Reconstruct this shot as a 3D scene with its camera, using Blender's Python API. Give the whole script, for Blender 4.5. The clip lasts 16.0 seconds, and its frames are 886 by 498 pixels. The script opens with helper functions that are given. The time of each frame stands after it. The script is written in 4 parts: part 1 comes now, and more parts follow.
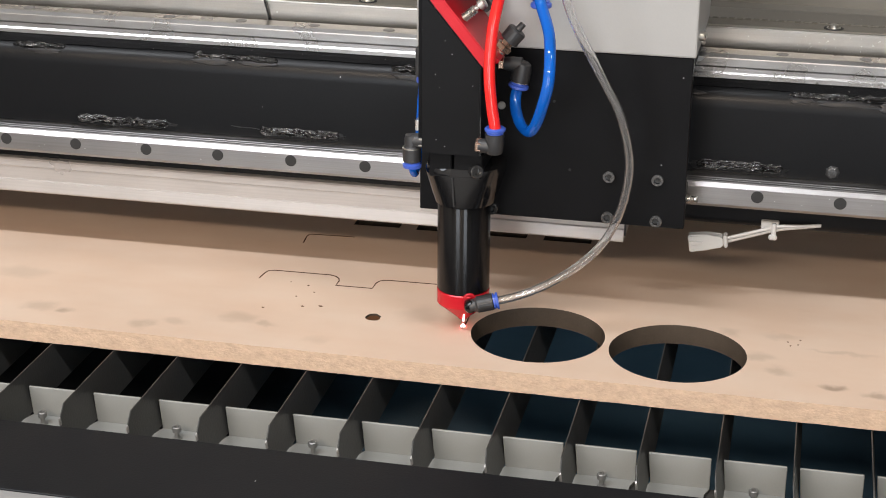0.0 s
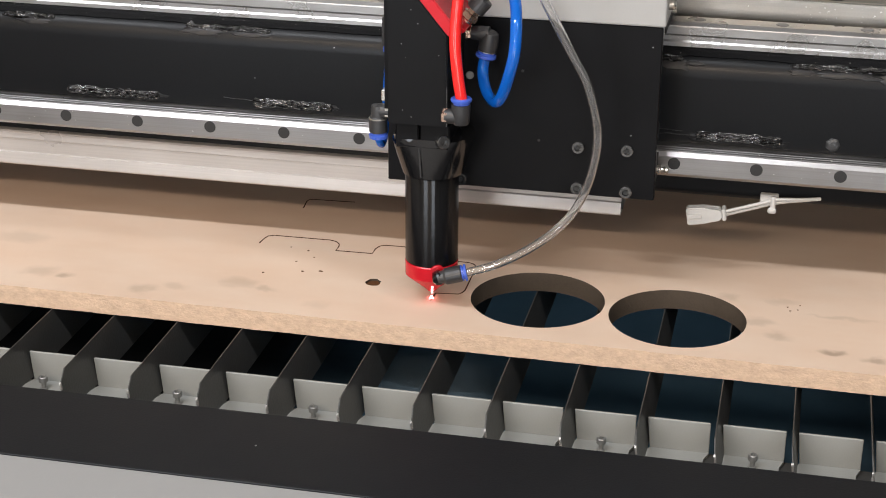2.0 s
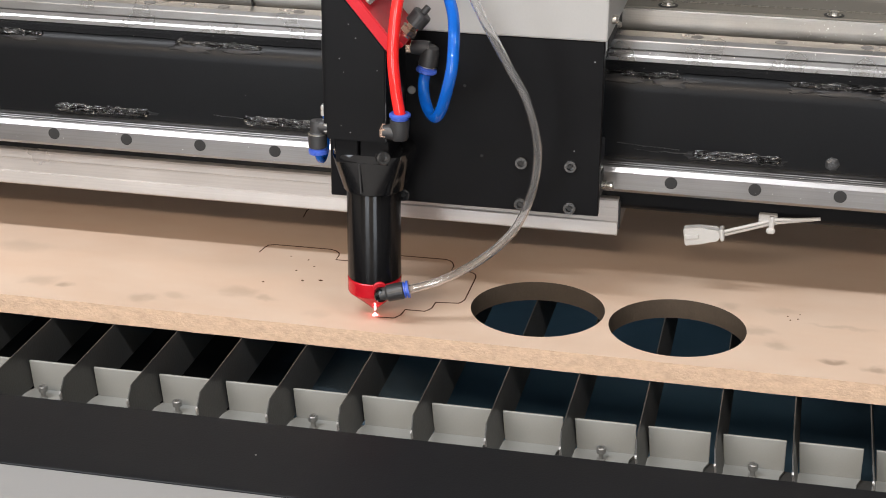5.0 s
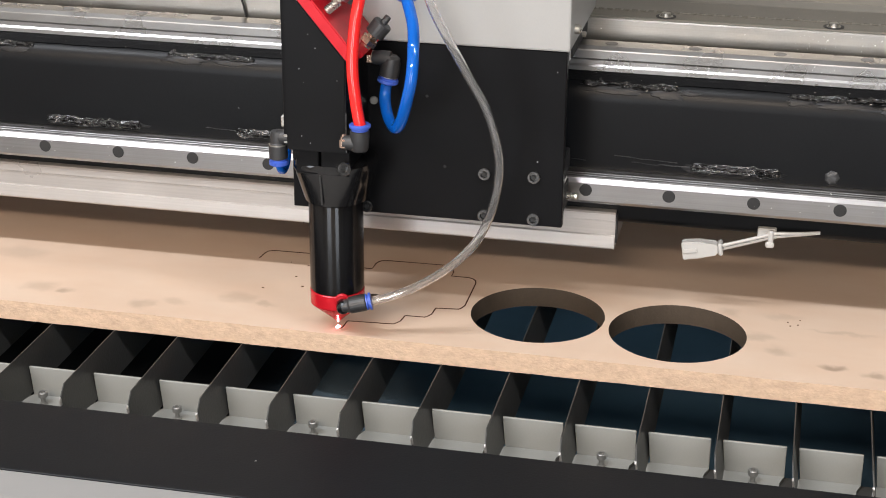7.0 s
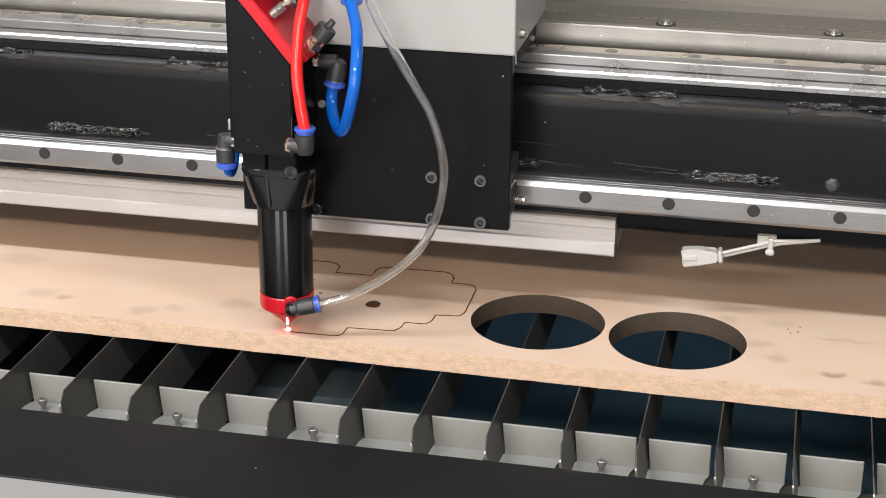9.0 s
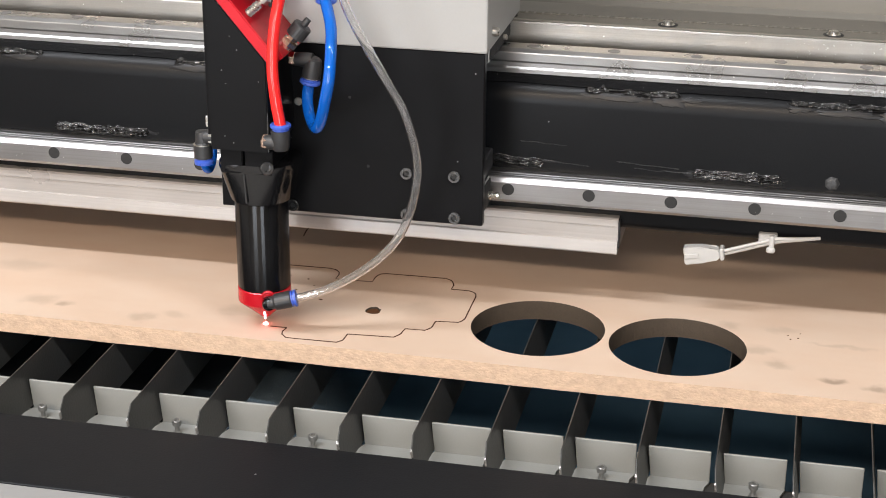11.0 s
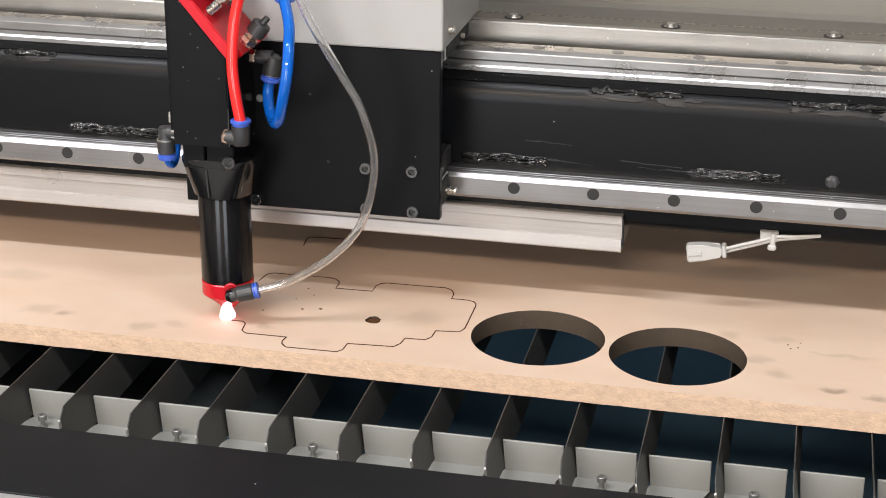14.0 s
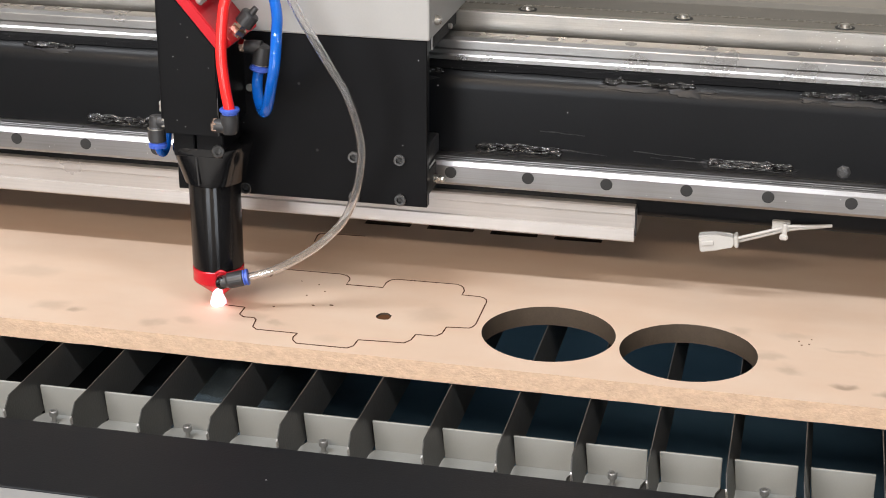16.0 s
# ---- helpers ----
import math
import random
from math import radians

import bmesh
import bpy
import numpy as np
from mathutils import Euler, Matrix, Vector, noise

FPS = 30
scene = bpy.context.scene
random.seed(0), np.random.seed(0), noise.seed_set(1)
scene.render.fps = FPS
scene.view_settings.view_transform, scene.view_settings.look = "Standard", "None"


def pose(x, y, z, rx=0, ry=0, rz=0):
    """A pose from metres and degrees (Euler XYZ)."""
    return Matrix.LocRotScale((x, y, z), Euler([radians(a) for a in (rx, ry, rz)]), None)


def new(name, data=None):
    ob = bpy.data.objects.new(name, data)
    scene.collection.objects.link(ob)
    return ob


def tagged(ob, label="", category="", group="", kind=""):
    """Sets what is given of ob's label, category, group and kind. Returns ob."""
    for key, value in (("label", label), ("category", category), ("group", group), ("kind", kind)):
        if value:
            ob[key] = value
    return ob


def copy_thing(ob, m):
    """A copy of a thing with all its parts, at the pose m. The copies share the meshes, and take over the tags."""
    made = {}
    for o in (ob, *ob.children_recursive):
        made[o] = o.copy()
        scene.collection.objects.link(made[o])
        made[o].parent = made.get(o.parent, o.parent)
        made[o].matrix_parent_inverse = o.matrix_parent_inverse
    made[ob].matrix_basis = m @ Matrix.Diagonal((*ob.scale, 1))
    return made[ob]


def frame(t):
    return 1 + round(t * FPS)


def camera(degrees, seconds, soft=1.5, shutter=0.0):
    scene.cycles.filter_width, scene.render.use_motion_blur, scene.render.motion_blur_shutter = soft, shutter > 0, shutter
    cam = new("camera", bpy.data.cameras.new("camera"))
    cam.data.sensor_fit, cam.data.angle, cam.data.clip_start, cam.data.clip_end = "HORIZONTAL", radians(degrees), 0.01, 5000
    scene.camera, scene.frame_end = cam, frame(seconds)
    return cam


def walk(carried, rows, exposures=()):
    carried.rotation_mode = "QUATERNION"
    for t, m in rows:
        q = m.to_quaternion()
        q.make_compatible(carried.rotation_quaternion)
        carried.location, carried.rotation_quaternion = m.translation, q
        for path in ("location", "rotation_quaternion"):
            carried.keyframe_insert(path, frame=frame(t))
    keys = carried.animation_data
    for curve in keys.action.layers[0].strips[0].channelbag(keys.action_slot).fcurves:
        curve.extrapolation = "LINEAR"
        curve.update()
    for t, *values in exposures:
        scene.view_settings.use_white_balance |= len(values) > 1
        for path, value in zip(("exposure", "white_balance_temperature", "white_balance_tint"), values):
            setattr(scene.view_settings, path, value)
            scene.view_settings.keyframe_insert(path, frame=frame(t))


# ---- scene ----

# camera: hand-held on one spot, only turning
cam = camera(29.2, 16.0, soft=1.0)
EYE = (0.4995, -1.0735, 0.5180, 68.656, -0.3447, 12.3755)
TURNS = [(0, 0, 0), (0.5, -0.737, 0), (1, -1.187, 0), (1.5, -1.224, 0), (2, -1.174, 0), (3, -1.087, 0), (4, -0.969, 0),
         (6.5, -0.722, 0), (8, -0.546, 0), (9, -0.436, 0), (11.5, -0.167, 0), (13, -0.008, 0), (14, 0.095, 0),
         (14.5, 0.152, 0), (15, 0.152, 0.03), (15.5, 0.145, 0.118), (16, -0.029, 0.358)]
walk(cam, [(t, pose(*EYE) @ pose(0, 0, 0, a, b, 0)) for t, a, b in TURNS],
     exposures=[(0, -0.35), (4, -0.32), (8, -0.15), (12, -0.10), (16, -0.17)])

# ---------- light ----------
world = bpy.data.worlds.new("workshop_air")
world.use_nodes = True
world.node_tree.nodes["Background"].inputs["Color"].default_value = (1.0, 0.93, 0.86, 1)
world.node_tree.nodes["Background"].inputs["Strength"].default_value = 0.085
scene.world = world


def strip_lamp(x, y, z, sx, sy, power, color=(1.0, 0.968, 0.95)):
    data = bpy.data.lights.new("ceiling_strip_lamp", "AREA")
    data.shape, data.size, data.size_y, data.energy, data.color = "RECTANGLE", sx, sy, power, color
    ob = new("ceiling_strip_lamp", data)
    ob.matrix_world = pose(x, y, z)
    return ob


strip_lamp(-0.40, 0.10, 2.3, 1.8, 0.22, 5)
strip_lamp(-0.74, -1.35, 2.3, 2.1, 0.16, 86, (0.96, 0.985, 1.04))
strip_lamp(2.0, -1.35, 2.3, 1.4, 0.16, 42, (1.0, 0.98, 0.985))
strip_lamp(-0.45, -3.9, 2.3, 3.2, 0.40, 268, (1.0, 0.83, 0.68))
# daylight through the shop door and the front window behind the camera
for dx, dz, wide, high, power in ((1.9, 0.28, 1.3, 2.3, 85), (-1.0, 0.45, 1.5, 2.0, 85)):
    day = bpy.data.lights.new("daylight_opening", "AREA")
    day.shape, day.size, day.size_y, day.energy, day.color = "RECTANGLE", wide, high, power, (0.92, 0.98, 1.06)
    new("daylight_opening", day).matrix_world = pose(dx, -5.05, dz, 90, 0, 0)


# ---------- materials ----------
def mat(name, color, rough=0.5, metal=0.0, vary=0.15, scale=60.0, bump=0.1, fine=900.0, spec=0.5, detail=4.0):
    """A surface whose colour and gloss vary at a large and a fine scale, in metres of the object."""
    m = bpy.data.materials.new(name)
    m.use_nodes = True
    nt = m.node_tree
    b = nt.nodes["Principled BSDF"]
    co = nt.nodes.new("ShaderNodeTexCoord")
    n1 = nt.nodes.new("ShaderNodeTexNoise")
    n1.inputs["Scale"].default_value, n1.inputs["Detail"].default_value = scale, detail
    n2 = nt.nodes.new("ShaderNodeTexNoise")
    n2.inputs["Scale"].default_value, n2.inputs["Detail"].default_value = fine, 2.0
    for n in (n1, n2):
        nt.links.new(co.outputs["Object"], n.inputs["Vector"])
    mix = nt.nodes.new("ShaderNodeMix")
    mix.data_type = "RGBA"
    mix.inputs["A"].default_value = (*[c * (1 - vary) for c in color], 1)
    mix.inputs["B"].default_value = (*[min(1, c * (1 + vary)) for c in color], 1)
    add = nt.nodes.new("ShaderNodeMath")
    add.operation = "MULTIPLY_ADD"
    add.inputs[1].default_value, add.inputs[2].default_value = 0.35, 0.0
    nt.links.new(n2.outputs["Fac"], add.inputs[0])
    sm = nt.nodes.new("ShaderNodeMath")
    sm.operation = "MULTIPLY_ADD"
    sm.inputs[1].default_value = 0.65
    nt.links.new(n1.outputs["Fac"], sm.inputs[0])
    nt.links.new(add.outputs[0], sm.inputs[2])
    nt.links.new(sm.outputs[0], mix.inputs["Factor"])
    nt.links.new(mix.outputs["Result"], b.inputs["Base Color"])
    rr = nt.nodes.new("ShaderNodeMapRange")
    rr.inputs["To Min"].default_value, rr.inputs["To Max"].default_value = max(0.02, rough * 0.75), min(1, rough * 1.3)
    nt.links.new(n1.outputs["Fac"], rr.inputs["Value"])
    nt.links.new(rr.outputs["Result"], b.inputs["Roughness"])
    b.inputs["Metallic"].default_value = metal
    b.inputs["Specular IOR Level"].default_value = spec
    if bump:
        bp = nt.nodes.new("ShaderNodeBump")
        bp.inputs["Strength"].default_value, bp.inputs["Distance"].default_value = bump, 0.001
        nt.links.new(n2.outputs["Fac"], bp.inputs["Height"])
        nt.links.new(bp.outputs["Normal"], b.inputs["Normal"])
    m["mix"] = mix.name
    return m


def specks(m, color, scale=220.0, size=0.055, amount=0.35):
    """Scattered pale dust specks on a material."""
    nt = m.node_tree
    b = nt.nodes["Principled BSDF"]
    co = nt.nodes.new("ShaderNodeTexCoord")
    v = nt.nodes.new("ShaderNodeTexVoronoi")
    v.inputs["Scale"].default_value = scale
    nt.links.new(co.outputs["Object"], v.inputs["Vector"])
    lt = nt.nodes.new("ShaderNodeMath")
    lt.operation = "LESS_THAN"
    lt.inputs[1].default_value = size
    nt.links.new(v.outputs["Distance"], lt.inputs[0])
    sep = nt.nodes.new("ShaderNodeSeparateColor")
    nt.links.new(v.outputs["Color"], sep.inputs[0])
    pick = nt.nodes.new("ShaderNodeMath")
    pick.operation = "LESS_THAN"
    pick.inputs[1].default_value = amount
    nt.links.new(sep.outputs[0], pick.inputs[0])
    both = nt.nodes.new("ShaderNodeMath")
    both.operation = "MULTIPLY"
    nt.links.new(lt.outputs[0], both.inputs[0])
    nt.links.new(pick.outputs[0], both.inputs[1])
    mix = nt.nodes.new("ShaderNodeMix")
    mix.data_type = "RGBA"
    mix.inputs["B"].default_value = (*color, 1)
    nt.links.new(both.outputs[0], mix.inputs["Factor"])
    nt.links.new(nt.nodes[m["mix"]].outputs["Result"], mix.inputs["A"])
    nt.links.new(mix.outputs["Result"], b.inputs["Base Color"])
    m["mix"] = mix.name
    return m


def brushed(m, depth=0.12, tone=0.10):
    """Fine drawn lines along x."""
    nt = m.node_tree
    b = nt.nodes["Principled BSDF"]
    co = nt.nodes.new("ShaderNodeTexCoord")
    mp = nt.nodes.new("ShaderNodeMapping")
    mp.inputs["Scale"].default_value = (3, 900, 900)
    nt.links.new(co.outputs["Object"], mp.inputs["Vector"])
    n = nt.nodes.new("ShaderNodeTexNoise")
    n.inputs["Scale"].default_value, n.inputs["Detail"].default_value = 1.0, 4.0
    nt.links.new(mp.outputs["Vector"], n.inputs["Vector"])
    bp = nt.nodes.new("ShaderNodeBump")
    bp.inputs["Strength"].default_value, bp.inputs["Distance"].default_value = depth, 0.0006
    nt.links.new(n.outputs["Fac"], bp.inputs["Height"])
    nt.links.new(bp.outputs["Normal"], b.inputs["Normal"])
    rg = nt.nodes.new("ShaderNodeMapRange")
    rg.inputs["From Min"].default_value, rg.inputs["From Max"].default_value = 0.3, 0.75
    rg.inputs["To Min"].default_value, rg.inputs["To Max"].default_value = 0.0, tone * 4
    nt.links.new(n.outputs["Fac"], rg.inputs["Value"])
    mix = nt.nodes.new("ShaderNodeMix")
    mix.data_type = "RGBA"
    mix.inputs["B"].default_value = (0.24, 0.23, 0.22, 1)
    nt.links.new(rg.outputs["Result"], mix.inputs["Factor"])
    nt.links.new(nt.nodes[m["mix"]].outputs["Result"], mix.inputs["A"])
    nt.links.new(mix.outputs["Result"], b.inputs["Base Color"])
    m["mix"] = mix.name
    return m


def stretched(m, sx):
    """Draws the grain of a material out along x."""
    nt = m.node_tree
    mp = nt.nodes.new("ShaderNodeMapping")
    mp.inputs["Scale"].default_value = (sx, 1, 1)
    for n in [n for n in nt.nodes if n.type == "TEX_NOISE"]:
        src = n.inputs["Vector"].links[0].from_socket
        nt.links.new(src, mp.inputs["Vector"])
        nt.links.new(mp.outputs["Vector"], n.inputs["Vector"])
    return m


def glow(name, color, strength):
    m = bpy.data.materials.new(name)
    m.use_nodes = True
    b = m.node_tree.nodes["Principled BSDF"]
    b.inputs["Base Color"].default_value = (*color, 1)
    b.inputs["Emission Color"].default_value = (*color, 1)
    b.inputs["Emission Strength"].default_value = strength
    return m


def board_face(name):
    """Sanded fibreboard top: pale tan, with scorch smudges and oily stains."""
    m = mat(name, (0.62, 0.459, 0.346), 0.62, 0, 0.16, 9.0, 0.06, 1400.0, 0.3)
    nt = m.node_tree
    b = nt.nodes["Principled BSDF"]
    co = nt.nodes.new("ShaderNodeTexCoord")
    warp = nt.nodes.new("ShaderNodeTexNoise")
    warp.inputs["Scale"].default_value, warp.inputs["Detail"].default_value = 70, 3
    nt.links.new(co.outputs["Object"], warp.inputs["Vector"])
    off = nt.nodes.new("ShaderNodeVectorMath")
    off.operation = "MULTIPLY_ADD"
    off.inputs[1].default_value, off.inputs[2].default_value = (0.016, 0.016, 0), (-0.008, -0.008, 0)
    nt.links.new(warp.outputs["Color"], off.inputs[0])
    pos = nt.nodes.new("ShaderNodeVectorMath")
    pos.operation = "ADD"
    nt.links.new(co.outputs["Object"], pos.inputs[0])
    nt.links.new(off.outputs[0], pos.inputs[1])
    last = None
    for x, y, rx, ry, k in STAINS:
        sub = nt.nodes.new("ShaderNodeVectorMath")
        sub.operation = "SUBTRACT"
        sub.inputs[1].default_value = (x, y, 0)
        nt.links.new(pos.outputs[0], sub.inputs[0])
        sc = nt.nodes.new("ShaderNodeVectorMath")
        sc.operation = "MULTIPLY"
        sc.inputs[1].default_value = (1 / rx, 1 / ry, 0)
        nt.links.new(sub.outputs[0], sc.inputs[0])
        ln = nt.nodes.new("ShaderNodeVectorMath")
        ln.operation = "LENGTH"
        nt.links.new(sc.outputs[0], ln.inputs[0])
        mr = nt.nodes.new("ShaderNodeMapRange")
        mr.interpolation_type = "SMOOTHSTEP"
        mr.inputs["From Min"].default_value, mr.inputs["From Max"].default_value = 0.2, 1.1
        mr.inputs["To Min"].default_value, mr.inputs["To Max"].default_value = k, 0
        nt.links.new(ln.outputs["Value"], mr.inputs["Value"])
        if last is None:
            last = mr.outputs["Result"]
        else:
            mx = nt.nodes.new("ShaderNodeMath")
            mx.operation = "MAXIMUM"
            nt.links.new(last, mx.inputs[0])
            nt.links.new(mr.outputs["Result"], mx.inputs[1])
            last = mx.outputs[0]
    mix = nt.nodes.new("ShaderNodeMix")
    mix.data_type = "RGBA"
    mix.inputs["B"].default_value = (0.19, 0.14, 0.10, 1)
    nt.links.new(last, mix.inputs["Factor"])
    mp = nt.nodes.new("ShaderNodeMapping")
    mp.inputs["Scale"].default_value = (11, 24, 11)
    nt.links.new(co.outputs["Object"], mp.inputs["Vector"])
    st = nt.nodes.new("ShaderNodeTexNoise")
    st.inputs["Scale"].default_value, st.inputs["Detail"].default_value = 1.0, 5.0
    nt.links.new(mp.outputs["Vector"], st.inputs["Vector"])
    rg = nt.nodes.new("ShaderNodeMapRange")
    rg.inputs["From Min"].default_value, rg.inputs["From Max"].default_value = 0.35, 0.7
    rg.inputs["To Min"].default_value, rg.inputs["To Max"].default_value = 0.0, 0.34
    nt.links.new(st.outputs["Fac"], rg.inputs["Value"])
    pale = nt.nodes.new("ShaderNodeMix")
    pale.data_type = "RGBA"
    pale.inputs["B"].default_value = (0.70, 0.60, 0.50, 1)
    nt.links.new(rg.outputs["Result"], pale.inputs["Factor"])
    nt.links.new(nt.nodes[m["mix"]].outputs["Result"], pale.inputs["A"])
    nt.links.new(pale.outputs["Result"], mix.inputs["A"])
    nt.links.new(mix.outputs["Result"], b.inputs["Base Color"])
    return m


STAINS = [(0.098, 0.048, 0.020, 0.012, 0.24), (0.120, 0.0415, 0.011, 0.006, 0.28), (0.168, 0.022, 0.014, 0.010, 0.12), (0.030, 0.021, 0.014, 0.011, 0.30),
          (0.054, 0.030, 0.012, 0.008, 0.20), (0.232, 0.083, 0.022, 0.022, 0.22), (-0.036, 0.031, 0.008, 0.008, 0.44), (-0.058, 0.035, 0.018, 0.012, 0.24), (-0.10, 0.095, 0.03, 0.016, 0.18),
          (0.500, 0.044, 0.014, 0.010, 0.30), (0.539, 0.0258, 0.013, 0.0065, 0.60), (0.568, 0.019, 0.012, 0.007, 0.46), (0.485, 0.066, 0.017, 0.010, 0.26),
          (0.462, 0.104, 0.010, 0.010, 0.22), (0.50, 0.105, 0.018, 0.008, 0.16), (0.545, 0.085, 0.03, 0.004, 0.20)]

BOARD = board_face("fibreboard_face")
BOARD_EDGE = stretched(mat("fibreboard_sawn_edge", (0.53, 0.385, 0.275), 0.75, 0, 0.45, 220.0, 0.6, 700.0, 0.3), 0.55)
CHAR = mat("charred_wood", (0.065, 0.026, 0.015), 0.95, 0, 0.4, 300, 0.4, 900, 0.05)
CHAR_BROWN = mat("scorched_brown_wood", (0.10, 0.045, 0.02), 0.9, 0, 0.5, 400, 0.5, 900, 0.1)
BLACK_PAINT = specks(mat("black_beam_paint", (0.0040, 0.0044, 0.0052), 0.30, 0, 0.3, 7, 0.06, 500, 0.17), (0.5, 0.5, 0.5), 60, 0.03, 0.25)
BLACK_PLATE = specks(mat("black_anodised_plate", (0.0060, 0.0060, 0.0066), 0.30, 0, 0.25, 25, 0.05, 1500, 0.09), (0.40, 0.40, 0.40), 80, 0.04, 0.30)
BLACK_GLOSS = mat("black_anodised_gloss", (0.005, 0.005, 0.0055), 0.13, 0, 0.2, 40, 0.02, 900, 0.55)
TURNED = mat("black_turned_anodised", (0.004, 0.004, 0.0045), 0.17, 0, 0.1, 40, 0.0, 900, 0.32)
_t = TURNED.node_tree.nodes.new("ShaderNodeTangent")
_t.direction_type, _t.axis = "RADIAL", "Z"
TURNED.node_tree.links.new(_t.outputs["Tangent"], TURNED.node_tree.nodes["Principled BSDF"].inputs["Tangent"])
TURNED.node_tree.nodes["Principled BSDF"].inputs["Anisotropic"].default_value = 1.0
TURNED.node_tree.nodes["Principled BSDF"].inputs["Anisotropic Rotation"].default_value = 0.25
BLACK_PLASTIC = mat("black_plastic", (0.026, 0.026, 0.027), 0.42, 0, 0.2, 120, 0.08, 900, 0.5)
STEEL = specks(mat("ground_rail_steel", (0.37, 0.36, 0.355), 0.30, 1.0, 0.14, 30, 0.05, 1200), (0.95, 0.95, 0.95), 150, 0.06, 0.10)
# same rail steel, darkened to put the top rail's dimmer reflections into its colour
TOP_STEEL = specks(mat("dimmed_rail_steel", (0.33, 0.325, 0.32), 0.28, 1.0, 0.2, 30, 0.05, 1200), (0.95, 0.95, 0.95), 150, 0.06, 0.10)
STEEL_BAR = specks(mat("oily_steel_bar", (0.34, 0.325, 0.30), 0.34, 1.0, 0.2, 25, 0.06, 900), (0.9, 0.9, 0.88), 150, 0.07, 0.14)
NICKEL = mat("nickel_screw", (0.62, 0.60, 0.56), 0.28, 1.0, 0.15, 200, 0.05)
BOLT = mat("dull_zinc_bolt", (0.30, 0.30, 0.29), 0.45, 0.8, 0.2, 300, 0.1)
BLACK_SCREW = mat("black_oxide_screw", (0.13, 0.13, 0.13), 0.24, 0.85, 0.3, 300, 0.05)
PLUG = mat("grey_rail_plug", (0.16, 0.155, 0.15), 0.5, 0, 0.2, 200, 0.1)
BELT = mat("worn_brown_belt", (0.13, 0.12, 0.10), 0.5, 0, 0.2, 60, 0.1)
BRASS = mat("plated_brass", (0.58, 0.42, 0.33), 0.22, 1.0, 0.2, 200, 0.05)
ALU = mat("brushed_aluminium", (0.50, 0.468, 0.442), 0.30, 0.5, 0.08, 22, 0.06, 900)
GREY_PAINT = mat("light_grey_enamel", (0.335, 0.33, 0.318), 0.45, 0, 0.06, 12, 0.05, 700)
TAB_PAINT = mat("grey_bracket_paint", (0.268, 0.274, 0.260), 0.5, 0, 0.10, 40, 0.08, 700)
SLAT_STEEL = mat("dark_slat_steel", (0.062, 0.062, 0.059), 0.40, 0.35, 0.35, 35, 0.15, 500)
WORN_STEEL = mat("worn_slat_steel", (0.42, 0.41, 0.40), 0.35, 0.8, 0.5, 500, 0.6)
BARE_STEEL = mat("bare_filed_steel", (0.80, 0.79, 0.77), 0.45, 0.6, 0.15, 200, 0.2)
DARK_PANEL = specks(mat("dark_grey_panel_paint", (0.0064, 0.0074, 0.0090), 0.5, 0, 0.3, 9, 0.1, 600, 0.28), (0.45, 0.45, 0.43), 40, 0.035, 0.35)
WHITE_PANEL = mat("white_panel_paint", (0.285, 0.285, 0.282), 0.45, 0, 0.06, 10, 0.05)
TRAY = mat("blue_black_tray_paint", (0.090, 0.180, 0.275), 0.9, 0, 0.5, 10, 0.1, 900, 0.05)


def shaded_ends(m, x0, x1, soft, color):
    """Shade put into the colour outside the stretch x0 to x1, with a ragged border."""
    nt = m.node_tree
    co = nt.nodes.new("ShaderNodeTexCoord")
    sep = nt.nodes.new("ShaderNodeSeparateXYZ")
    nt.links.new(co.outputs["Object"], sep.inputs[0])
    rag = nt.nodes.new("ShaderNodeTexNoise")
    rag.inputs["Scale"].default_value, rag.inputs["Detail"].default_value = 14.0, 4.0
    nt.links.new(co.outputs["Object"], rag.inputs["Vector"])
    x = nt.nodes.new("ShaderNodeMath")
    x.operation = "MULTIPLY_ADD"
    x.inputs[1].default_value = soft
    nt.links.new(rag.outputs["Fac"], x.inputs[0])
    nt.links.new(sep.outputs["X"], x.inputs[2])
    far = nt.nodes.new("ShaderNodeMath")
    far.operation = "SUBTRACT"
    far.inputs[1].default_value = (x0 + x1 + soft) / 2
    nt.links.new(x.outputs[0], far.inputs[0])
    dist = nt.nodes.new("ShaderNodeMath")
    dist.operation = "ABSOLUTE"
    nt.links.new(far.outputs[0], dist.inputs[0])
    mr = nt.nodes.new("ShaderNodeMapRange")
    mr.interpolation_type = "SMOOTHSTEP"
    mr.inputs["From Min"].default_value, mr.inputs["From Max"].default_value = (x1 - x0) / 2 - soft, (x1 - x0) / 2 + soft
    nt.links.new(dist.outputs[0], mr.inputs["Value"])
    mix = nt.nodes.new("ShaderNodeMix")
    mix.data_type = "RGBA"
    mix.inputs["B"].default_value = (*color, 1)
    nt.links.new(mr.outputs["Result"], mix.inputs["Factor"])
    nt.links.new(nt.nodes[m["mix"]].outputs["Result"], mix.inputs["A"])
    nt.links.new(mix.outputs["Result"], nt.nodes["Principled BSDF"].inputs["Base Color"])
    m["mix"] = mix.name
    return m


